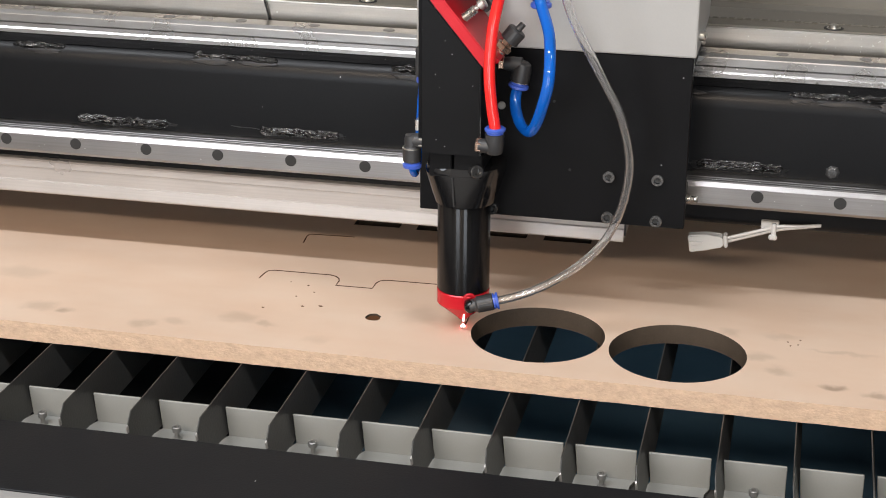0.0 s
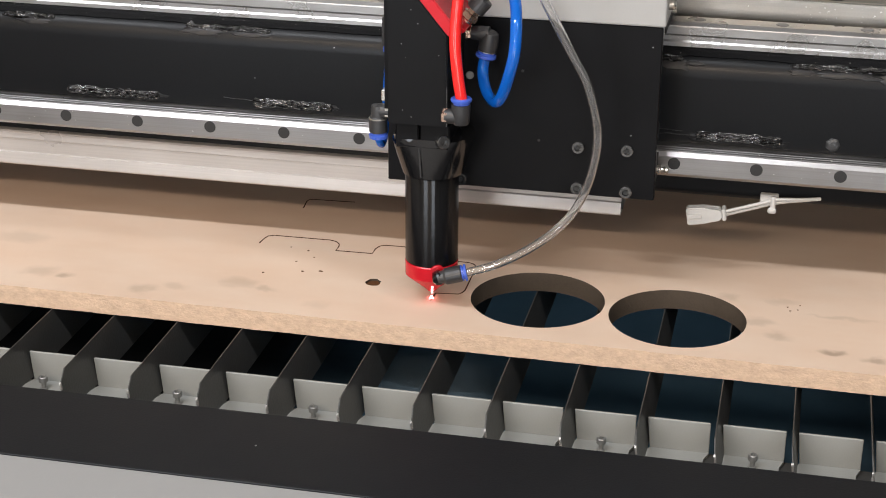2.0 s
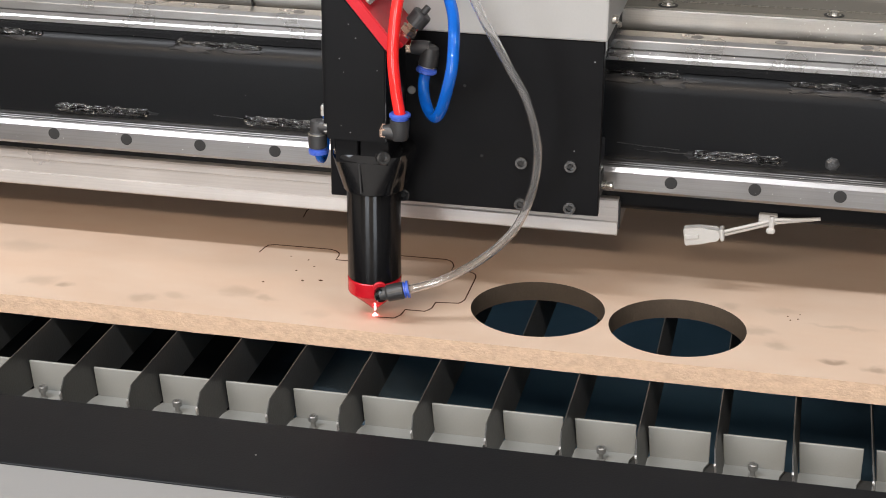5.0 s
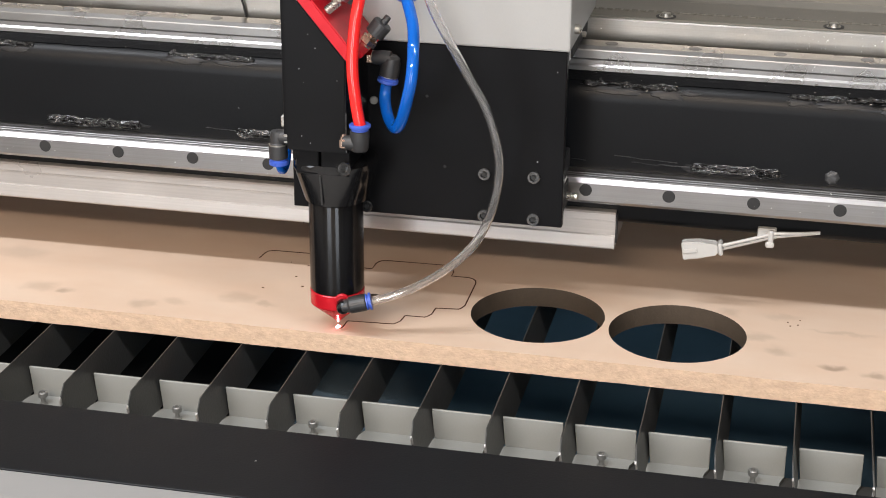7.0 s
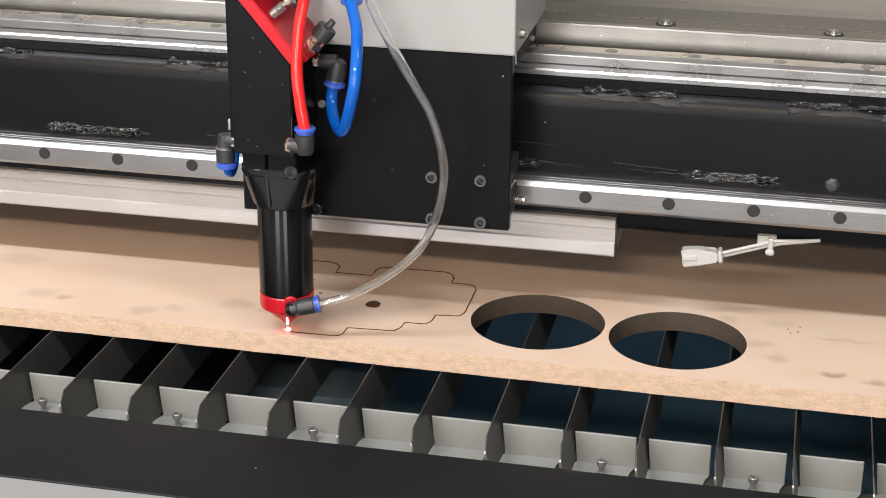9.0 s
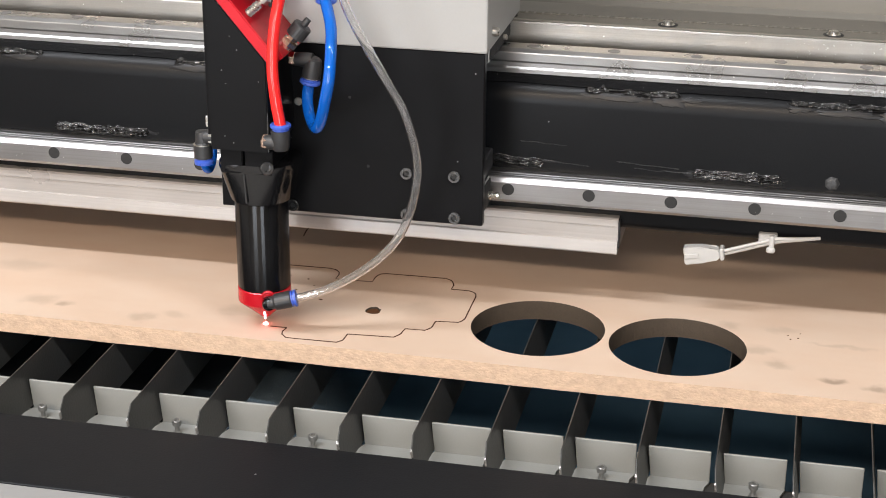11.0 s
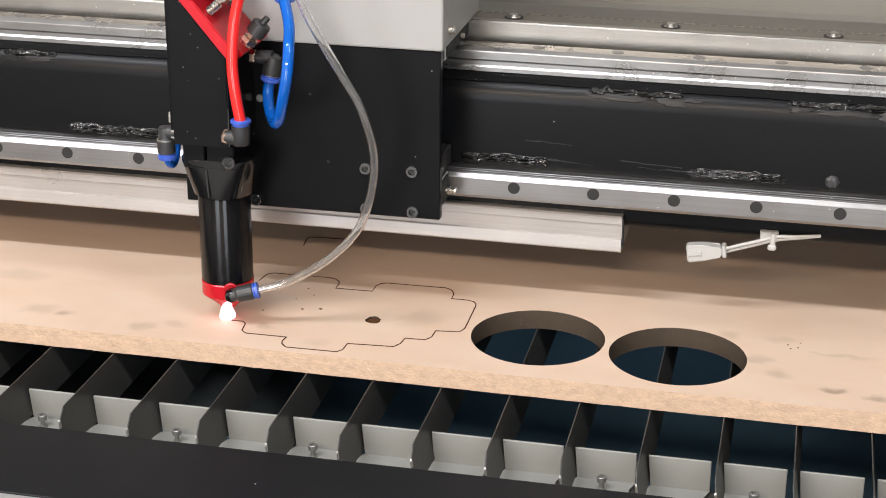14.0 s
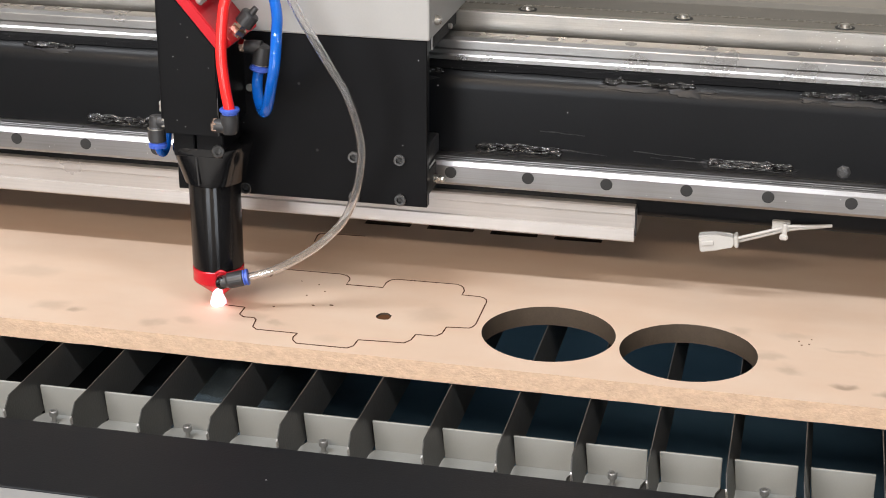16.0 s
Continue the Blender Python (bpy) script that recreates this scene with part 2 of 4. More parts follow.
# the unlit left and right of the tray, painted into its colour
shaded_ends(TRAY, 0.03, 0.62, 0.13, (0.017, 0.020, 0.024))
RED = mat("red_anodised", (0.52, 0.010, 0.020), 0.24, 0.25, 0.15, 60, 0.04, 900)
RED_HOSE = mat("red_polyurethane_hose", (0.75, 0.022, 0.020), 0.06, 0, 0.08, 60, 0.0)
BLUE_HOSE = mat("blue_polyurethane_hose", (0.004, 0.095, 0.44), 0.05, 0, 0.10, 60, 0.0)
BLUE_RING = mat("blue_release_ring", (0.045, 0.10, 0.46), 0.3, 0, 0.1, 90, 0.04)
WHITE_PLASTIC = mat("white_nylon", (0.43, 0.42, 0.40), 0.42, 0, 0.08, 150, 0.05)
WELD = stretched(mat("weld_bead_steel", (0.07, 0.07, 0.07), 0.16, 0.85, 0.9, 300, 1.0, 700), 0.3)
SCRATCH = mat("scraped_paint", (0.05, 0.05, 0.05), 0.3, 0.5, 0.5, 300, 0.3, 900)
SMEAR = mat("smeared_grey_paint", (0.010, 0.010, 0.0105), 0.34, 0, 0.5, 150, 0.08, 700, 0.26)
LUMPY = specks(mat("lumpy_black_paint", (0.0040, 0.0042, 0.0048), 0.45, 0, 0.5, 90, 0.5, 500, 0.12), (0.16, 0.16, 0.15), 240, 0.10, 0.35)
RUBBER = mat("black_rubber", (0.015, 0.015, 0.015), 0.7, 0, 0.2, 200, 0.2)
WALL = mat("workshop_plaster", (0.60, 0.58, 0.54), 0.8, 0, 0.08, 2, 0.05, 200)
DARK_WALL = mat("dark_workshop_wall", (0.12, 0.12, 0.12), 0.8, 0, 0.15, 2, 0.05, 200)
CONCRETE = mat("workshop_concrete", (0.14, 0.136, 0.13), 0.7, 0, 0.2, 3, 0.1, 200)
BACK_PANEL = mat("beige_grey_cover", (0.21, 0.20, 0.178), 0.55, 0, 0.08, 6, 0.05, 600)
SPARK = glow("laser_spark_light", (1.0, 0.17, 0.20), 44.0)
# glow for the spark's reflection laid on the nozzle cone
REFLECTION_GLOW = glow("spark_reflection_glow", (1.0, 0.62, 0.64), 5.0)
FLAME = glow("flame_light", (1.0, 0.55, 0.64), 2.8)

for _m in (STEEL, STEEL_BAR):
    brushed(_m)
brushed(ALU, 0.08, 0.05)

CLEAR = bpy.data.materials.new("clear_vinyl_hose")
CLEAR.use_nodes = True
_b = CLEAR.node_tree.nodes["Principled BSDF"]
_b.inputs["Base Color"].default_value = (0.99, 0.985, 0.98, 1)
_b.inputs["Transmission Weight"].default_value = 0.965
_b.inputs["Roughness"].default_value = 0.02
_b.inputs["IOR"].default_value = 1.28
_b.inputs["Coat Weight"].default_value = 1.0
_b.inputs["Coat IOR"].default_value = 1.8
_b.inputs["Coat Roughness"].default_value = 0.02


# ---------- mesh helpers ----------
def part(name, bm, material, parent=None, label="", smooth=False):
    me = bpy.data.meshes.new(name)
    bmesh.ops.recalc_face_normals(bm, faces=bm.faces)
    bm.to_mesh(me)
    bm.free()
    for m in material if isinstance(material, (list, tuple)) else (material,):
        me.materials.append(m)
    if smooth:
        me.polygons.foreach_set("use_smooth", [True] * len(me.polygons))
        me.set_sharp_from_angle(angle=radians(32))
    ob = new(name, me)
    if parent:
        ob.parent = parent
    if label:
        tagged(ob, label)
    return ob


def box(x0, x1, y0, y1, z0, z1, bevel=0.0, seg=2, bm=None):
    b = bmesh.new()
    bmesh.ops.create_cube(b, size=1)
    for v in b.verts:
        v.co = Vector(((x0 + x1) / 2 + v.co.x * (x1 - x0), (y0 + y1) / 2 + v.co.y * (y1 - y0), (z0 + z1) / 2 + v.co.z * (z1 - z0)))
    if bevel:
        bmesh.ops.bevel(b, geom=b.edges[:], offset=bevel, segments=seg, affect="EDGES", profile=0.5)
    return joined(bm, b)


def joined(bm, b):
    if bm is None:
        return b
    me = bpy.data.meshes.new("tmp")
    b.to_mesh(me)
    b.free()
    bm.from_mesh(me)
    bpy.data.meshes.remove(me)
    return bm


def lathe(profile, axis="z", n=32, at=(0, 0, 0), bm=None, turn=None, phase=0.0):
    """A turned body: profile rows are (radius, height)."""
    b = bmesh.new()
    rings = []
    for r, h in profile:
        ring = []
        for i in range(n):
            a = 2 * math.pi * (i + phase) / n
            ring.append(b.verts.new((r * math.cos(a), r * math.sin(a), h)))
        rings.append(ring)
    for lo, hi in zip(rings, rings[1:]):
        for i in range(n):
            b.faces.new((lo[i], lo[(i + 1) % n], hi[(i + 1) % n], hi[i]))
    b.faces.new(rings[0][::-1])
    b.faces.new(rings[-1])
    m = {"z": Matrix.Identity(4), "x": pose(0, 0, 0, 0, 90, 0), "y": pose(0, 0, 0, -90, 0, 0)}[axis]
    if turn is not None:
        m = turn
    bmesh.ops.transform(b, matrix=Matrix.Translation(at) @ m, verts=b.verts)
    return joined(bm, b)


def prism(points, x0, x1, axis="x", bm=None):
    """A section drawn out along an axis. For x the points are (y, z), for y they are (x, z), for z they are (x, y)."""
    b = bmesh.new()
    put = {"x": lambda u, v, w: (w, u, v), "y": lambda u, v, w: (u, w, v), "z": lambda u, v, w: (u, v, w)}[axis]
    a = [b.verts.new(put(u, v, x0)) for u, v in points]
    c = [b.verts.new(put(u, v, x1)) for u, v in points]
    n = len(points)
    for i in range(n):
        b.faces.new((a[i], a[(i + 1) % n], c[(i + 1) % n], c[i]))
    b.faces.new(a[::-1])
    b.faces.new(c)
    return joined(bm, b)


def smooth_path(points, steps=8):
    """Points of a smooth curve through the given points."""
    pts = [Vector(q) for q in points]
    pts = [pts[0] * 2 - pts[1]] + pts + [pts[-1] * 2 - pts[-2]]
    out = []
    for i in range(1, len(pts) - 2):
        a, b, c, d = pts[i - 1:i + 3]
        for k in range(steps):
            t = k / steps
            out.append(0.5 * (2 * b + (c - a) * t + (2 * a - 5 * b + 4 * c - d) * t * t + (3 * b - a - 3 * c + d) * t ** 3))
    return out + [pts[-2]]


def hose(points, r, n=14, steps=8, bm=None, inner=0.0):
    b = bmesh.new()
    path = smooth_path(points, steps)
    up = Vector((0.2, 1, 0.1)).normalized()
    for rad in ([r, inner] if inner else [r]):
        rings = []
        for i, q in enumerate(path):
            d = (path[min(i + 1, len(path) - 1)] - path[max(i - 1, 0)]).normalized()
            s = d.cross(up).normalized()
            w = s.cross(d)
            rings.append([b.verts.new(q + rad * (math.cos(2 * math.pi * k / n) * s + math.sin(2 * math.pi * k / n) * w)) for k in range(n)])
        for lo, hi in zip(rings, rings[1:]):
            for k in range(n):
                b.faces.new((lo[k], lo[(k + 1) % n], hi[(k + 1) % n], hi[k]))
        if rad == r:
            outer = rings
        if not inner:
            b.faces.new(rings[0][::-1])
            b.faces.new(rings[-1])
        elif rad == inner:
            for o, q in ((outer[0], rings[0]), (outer[-1], rings[-1])):
                for k in range(n):
                    b.faces.new((o[k], o[(k + 1) % n], q[(k + 1) % n], q[k]))
    return joined(bm, b)


def thing(name, label, category, at=(0, 0, 0), group="", kind=""):
    ob = new(name)
    ob.empty_display_size = 0.02
    ob.matrix_world = Matrix.Translation(at)
    return tagged(ob, label, category, group, kind)


# ---------- workshop shell ----------
def build_room():
    def wall(name, b, m):
        tagged(part(name, b, m), kind="structure")
    wall("floor", box(-4, 5, -5, 4, -1.0, -0.9), CONCRETE)
    wall("ceiling", box(-4, 5, -5, 4, 2.6, 2.7), WALL)
    south = box(-4, -1.75, -5.1, -5, -0.9, 2.6)
    for x0, x1, z0, z1 in ((-1.75, -0.25, -0.9, -0.55), (-1.75, -0.25, 1.45, 2.6), (-0.25, 1.25, -0.9, 2.6), (1.25, 2.55, 1.43, 2.6), (2.55, 5, -0.9, 2.6)):
        box(x0, x1, -5.1, -5, z0, z1, 0, 2, south)
    wall("wall_south", south, WALL)
    wall("wall_north", box(-4, 5, 4, 4.1, -0.9, 2.6), DARK_WALL)
    wall("wall_west", box(-4.1, -4, -5, 4, -0.9, 2.6), WALL)
    wall("wall_east", box(5, 5.1, -5, 4, -0.9, 2.6), DARK_WALL)


build_room()

# ---------- cutting bed ----------
PITCH, TAB0 = 0.05011, -0.0311
THICK = 0.0153


def build_bed():
    bed = thing("machine_bed", "dark machine bed frame with deep blue-black tray", "machine", (0.2, 0.2, -0.9))
    def add(name, b, m, label=""):
        ob = part(name, b, m, bed, label)
        ob.location = (-0.2, -0.2, 0.9)
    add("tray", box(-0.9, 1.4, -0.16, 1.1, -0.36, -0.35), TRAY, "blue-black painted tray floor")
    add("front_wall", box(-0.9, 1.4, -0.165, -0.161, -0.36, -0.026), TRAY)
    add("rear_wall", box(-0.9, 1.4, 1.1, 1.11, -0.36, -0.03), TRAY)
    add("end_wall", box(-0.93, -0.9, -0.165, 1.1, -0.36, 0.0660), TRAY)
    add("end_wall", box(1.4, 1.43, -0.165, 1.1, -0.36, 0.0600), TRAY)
    sec = [(-0.1085, -0.0245), (-0.1100, -0.0220), (-0.1982, -0.0220), (-0.1987, -0.0224), (-0.1987, -0.034), (-0.1085, -0.034)]
    add("front_beam", prism(sec, -0.9, 1.4), DARK_PANEL, "dark grey painted front beam")
    add("front_cover", box(-0.9, 1.4, -0.42, -0.1988, -0.9, -0.0228, 0.0006), WHITE_PANEL, "white painted front cover")
    add("rear_cover", box(-0.9, 1.4, 1.11, 1.14, -0.9, 0.0), BACK_PANEL)
    add("support_bar", box(-0.9, 1.4, -0.075, -0.045, -0.085, -0.062), SLAT_STEEL)
    add("support_bar", box(-0.9, 1.4, 0.60, 0.63, -0.072, -0.0482), SLAT_STEEL)


build_bed()


LEAN = -9.0


def build_slats():
    sec = [(1.02, -THICK), (-0.0880, -THICK), (-0.0975, -0.0220), (-0.0990, -0.0245), (-0.0988, -0.0320), (-0.0900, -0.0440), (-0.0500, -0.0475), (1.02, -0.0475)]
    b = prism(sec, -0.0004, 0.0004)
    first = part("bed_slat", b, SLAT_STEEL)
    first.matrix_world = pose(TAB0 - 0.0062 - 12 * PITCH, 0, -0.0006, 0, LEAN, 0)
    part("worn_corner", prism([(-0.0994, -0.0272), (-0.0980, -0.0272), (-0.0974, -0.0232), (-0.0978, -0.0216), (-0.0990, -0.0226)], -0.0008, 0.0006), WORN_STEEL, first, "bare bright metal corner")
    tagged(first, "dark steel knife slat across the cutting bed", "slat", "slats of the bed")
    for i in range(-11, 24):
        copy_thing(first, pose(TAB0 - 0.0062 + i * PITCH + random.uniform(-0.0004, 0.0004), 0, -0.0006, 0, LEAN + random.uniform(-0.8, 0.8), 0))


build_slats()


def build_tabs():
    w = 0.0421
    b = prism([(0, -0.0272), (w, -0.0272), (w, -0.0515), (0.0022, -0.0515)], -0.0472, -0.0452, "y")
    bmesh.ops.bevel(b, geom=b.edges[:], offset=0.0004, segments=1, affect="EDGES")
    prism([(0.0020, -0.0473), (w, -0.0473), (w - 0.0010, -0.0500), (w - 0.0030, -0.0560), (w - 0.0040, -0.0985), (-0.0030, -0.0985), (-0.0010, -0.0560)], -0.0515, -0.0495, "z", b)
    bracket = thing("slat_bracket", "light grey painted comb bracket holding the slats", "bracket", (0.2, -0.06, -0.062))
    first = None
    for i in range(-12, 22):
        if first is None:
            first = part("tab", b, TAB_PAINT, bracket)
            ob = first
        else:
            ob = new("tab", first.data)
            ob.parent = bracket
        ob.location = (TAB0 + i * PITCH - 0.2, 0.06, 0.062)
    ob = part("base_strip", box(-0.65, 1.1, -0.08, -0.0445, -0.0615, -0.0517), SLAT_STEEL, bracket)
    ob.location = (-0.2, 0.06, 0.062)
    # socket-head screws standing in some tabs
    prof = [(0.0030, -0.0495), (0.0030, -0.0485), (0.0017, -0.0483), (0.0017, -0.0440), (0.0031, -0.0438), (0.0033, -0.0434),
            (0.0033, -0.0402), (0.0029, -0.0397), (0.0017, -0.0397), (0.0016, -0.0415)]
    screw = part("socket_screw", lathe(prof, n=16), BOLT, smooth=False)
    tagged(screw, "small steel socket-head screw standing on the grey bracket", "screw", "bracket screws")
    screw.matrix_world = pose(-0.0155, -0.060, 0)
    for x in (0.0870, 0.1875, 0.3902, 0.4915, -0.118, 0.592):
        copy_thing(screw, pose(x, -0.060, 0))


build_tabs()


# ---------- board ----------
def rounded_blob(x, y, rx, ry, n=18, rough=0.15):
    return [(x + rx * math.cos(a) * (1 + random.uniform(-rough, rough)), y + ry * math.sin(a) * (1 + random.uniform(-rough, rough)))
            for a in [2 * math.pi * i / n for i in range(n)]]


KNOT = rounded_blob(0.1975, 0.0712, 0.0058, 0.0062, 14, 0.16)


def build_board():
    c, s = math.cos(math.radians(-0.55)), math.sin(math.radians(-0.55))
    rect = [(x * c - y * s + 0.25, x * s + y * c) for x, y in ((-0.95, 0), (0.85, 0), (0.85, 0.62), (-0.95, 0.62))]
    front = [(rect[0][0] + (rect[1][0] - rect[0][0]) * i / 120, rect[0][1] + (rect[1][1] - rect[0][1]) * i / 120 + (0 if i in (0, 120) else random.uniform(-0.0004, 0.0004))) for i in range(121)]
    loops = [front + rect[2:]]
    for x, y in ((0.3242, 0.0685), (0.4283, 0.0591)):
        loops.append([(x + 0.0498 * math.cos(2 * math.pi * i / 72), y + 0.0498 * math.sin(2 * math.pi * i / 72)) for i in range(72)])
    for x in (0.1305, 0.1860, 0.2415, 0.2968):
        loops.append([(x, 0.2615), (x + 0.0405, 0.2625), (x + 0.0405, 0.2790), (x, 0.2780)])
    loops.append(KNOT)
    b = bmesh.new()
    edges = []
    rings = []
    for loop in loops:
        vs = [b.verts.new((x, y, 0)) for x, y in loop]
        rings.append(vs)
        edges += [b.edges.new((vs[i], vs[(i + 1) % len(vs)])) for i in range(len(vs))]
    bmesh.ops.triangle_fill(b, use_beauty=True, use_dissolve=False, edges=edges)
    top = b.faces[:]
    low = {}
    for vs in rings:
        for v in vs:
            low[v] = b.verts.new((v.co.x, v.co.y, -THICK))
    for f in top:
        b.faces.new([low[v] for v in f.verts][::-1])
    for vs in rings:
        for i in range(len(vs)):
            f = b.faces.new((vs[i], vs[(i + 1) % len(vs)], low[vs[(i + 1) % len(vs)]], low[vs[i]]))
            f.material_index = 1 if vs is rings[0] else 2
    me_ob = part("fibreboard_sheet", b, (BOARD, BOARD_EDGE, BOARD_CUT))
    tagged(me_ob, "tan fibreboard sheet with round holes and cut lines on the slats", "board")
    global SHEET
    SHEET = me_ob
    plug = part("burnt_knot", prism([(0.1975 + (x - 0.1975) * 0.97, 0.0712 + (y - 0.0712) * 0.97) for x, y in KNOT], -THICK, -0.0016, "z"), CHAR_BROWN, me_ob, "dark burnt plug")


BOARD_CUT = mat("laser_browned_cut", (0.070, 0.054, 0.040), 0.8, 0, 0.3, 120, 0.3, 600, 0.2)
build_board()


def ribbon(points, w=0.0009, lift=0.0003, depth=0.0012, origin=(0, 0)):
    """A thin charred line following points on the board."""
    b = bmesh.new()
    pts = [Vector((x - origin[0], y - origin[1], 0)) for x, y in points]
    rows = []
    for i, q in enumerate(pts):
        d = (pts[min(i + 1, len(pts) - 1)] - pts[max(i - 1, 0)]).normalized()
        s = Vector((-d.y, d.x, 0)) * w / 2
        rows.append([b.verts.new(q + s + Vector((0, 0, z))) for z in (lift, -depth)] + [b.verts.new(q - s + Vector((0, 0, z))) for z in (-depth, lift)])
    for a, c in zip(rows, rows[1:]):
        for k in range(4):
            b.faces.new((a[k], a[(k + 1) % 4], c[(k + 1) % 4], c[k]))
    b.faces.new(rows[0])
    b.faces.new(rows[-1][::-1])
    return b


# the outline being cut: place and the second at which the beam passes
CUT = [(0.2683, 0.0716, -0.25), (0.2667, 0.0665, 0.0), (0.2648, 0.0640, 0.25), (0.2480, 0.0620, 1.2), (0.2474, 0.0502, 1.94),
       (0.2438, 0.0442, 2.27), (0.2288, 0.0438, 3.07), (0.2278, 0.0337, 3.76), (0.2242, 0.0272, 4.18), (0.1899, 0.0249, 6.1),
       (0.1892, 0.0134, 6.74), (0.1857, 0.0091, 7.05), (0.1476, 0.0086, 9.06), (0.1430, 0.0139, 9.45), (0.1418, 0.0187, 9.72),
       (0.1430, 0.0258, 10.11), (0.1112, 0.0258, 11.81), (0.1068, 0.0300, 12.12), (0.1052, 0.0426, 12.9), (0.1023, 0.0461, 13.17),
       (0.0944, 0.0457, 13.6), (0.0896, 0.0499, 13.97), (0.0894, 0.0632, 14.73), (0.0769, 0.0643, 15.44), (0.0687, 0.0646, 16.0)]
DONE = [(0.0889, 0.1263), (0.0901, 0.1380), (0.0915, 0.1420), (0.0960, 0.1444), (0.1425, 0.1450), (0.1480, 0.1430), (0.1515, 0.1390),
        (0.1528, 0.1345), (0.1527, 0.1248), (0.1824, 0.1254), (0.1826, 0.1360), (0.1840, 0.1405), (0.1857, 0.1429), (0.1900, 0.1445),
        (0.2375, 0.1454), (0.2420, 0.1430), (0.2443, 0.1399), (0.2466, 0.1333), (0.2464, 0.1251), (0.2605, 0.1249), (0.2645, 0.1230),
        (0.2670, 0.1195), (0.2679, 0.1151), (0.2683, 0.0716)]


def beam_at(t):
    """Where the beam meets the board at t seconds."""
    for (xa, ya, ta), (xb, yb, tb) in zip(CUT, CUT[1:]):
        if t <= tb:
            k = max(0.0, (t - ta) / (tb - ta))
            return xa + (xb - xa) * k, ya + (yb - ya) * k
    return CUT[-1][:2]


def build_kerfs():
    part("kerf_line", ribbon(DONE), CHAR, SHEET, "thin charred laser cut line")
    part("kerf_line", ribbon([(0.1008, 0.2090), (0.0992, 0.2240), (0.1000, 0.2285), (0.1030, 0.2300), (0.1395, 0.2319)]), CHAR, SHEET, "thin charred laser cut line")
    pieces = []
    t = -0.25
    while t < 16:
        u = min(16.0, t + 0.325)
        mid = [beam_at(t + (u - t) * k / 6) for k in range(7)]
        o = mid[3]
        ob = part("kerf_piece", ribbon(mid, 0.0009, origin=o), CHAR, SHEET, "freshly burnt cut line")
        ob.location = (*o, 0)
        pieces.append((ob, o, u))
        t = u
    return pieces


KERFS = build_kerfs()


def build_specks():
    spots = [(0.1287, 0.0967, 0.0010), (0.1390, 0.0789, 0.0014), (0.1526, 0.0821, 0.0018), (0.1103, 0.0698, 0.0013), (0.1319, 0.1196, 0.0010),
             (0.1164, 0.1237, 0.0008), (0.1400, 0.1075, 0.0009), (0.5060, 0.0960, 0.0009), (0.5080, 0.0895, 0.0010), (0.5135, 0.0925, 0.0008), (0.5150, 0.1010, 0.0007)]
    for x, y, r in spots:
        b = prism(rounded_blob(0, 0, r * 0.85, r * 0.6, 9, 0.25), -0.0008, 0.0003, "z")
        ob = part("burn_speck", b, CHAR_BROWN, SHEET, "tiny dark burn speck")
        ob.location = (x, y, 0)


build_specks()


# ---------- gantry ----------
RAIL_Y, RAIL_Z = 0.1356, 0.0974


def weld_bead(x0, x1, y, z, lean=0.0):
    """Ragged bead: ridges that run along the seam and break up."""
    b = bmesh.new()
    n = int((x1 - x0) / 0.0011) + 2
    rows = []
    off = 37.0 * x0 + z
    for i in range(n):
        x = x0 + (x1 - x0) * i / (n - 1)
        k = min(1.0, 26 * min(i, n - 1 - i) / n + 0.25)
        row = []
        for j in range(11):
            u = (j - 5) / 5
            ridge = abs(noise.noise(Vector((x * 70, u * 3.4 + off, 0.3)))) + 0.5 * abs(noise.noise(Vector((x * 170, u * 8 + off, 1.7))))
            edge = 1 - u * u
            zz = z + k * (u * 0.0038 + 0.0016 * noise.noise(Vector((x * 160, off, 5.0))))
            row.append(b.verts.new((x, y + 0.0002 - k * edge * (0.0006 + 0.0052 * ridge) + lean * max(0, u) * 0.004, zz + lean * 0.001)))
        rows.append(row)
    for a, c in zip(rows, rows[1:]):
        for j in range(10):
            b.faces.new((a[j], a[j + 1], c[j + 1], c[j]))
    return b


def rail_section(flip):
    if not flip:
        d = [(0.0, 0.0052), (0.0026, 0.0084), (0.0033, 0.0085), (0.0039, 0.0090), (0.0053, 0.0094), (0.0057, 0.0098), (0.0072, 0.0103), (0.0076, 0.0107), (0.0088, 0.0110), (0.0092, 0.0104), (0.0134, 0.0100), (0.0150, 0.0107), (0.0180, 0.0107)]
        low = [(0.0, 0.0080), (0.0024, 0.0106), (0.0088, 0.0108), (0.0104, 0.0096), (0.0134, 0.0096), (0.0150, 0.0107), (0.0180, 0.0107)]
        return [(RAIL_Y + a, RAIL_Z + h) for a, h in d] + [(RAIL_Y + a, RAIL_Z - h) for a, h in reversed(low)]
    d = [(0.0, 0.0080), (0.0024, 0.0106), (0.0032, 0.0108), (0.0088, 0.0108), (0.0104, 0.0096), (0.0134, 0.0096), (0.0150, 0.0107), (0.0180, 0.0107)]
    pts = d + [(a, -h) for a, h in reversed(d)]
    return [(0.1763 + h, 0.1962 - a) for a, h in pts]


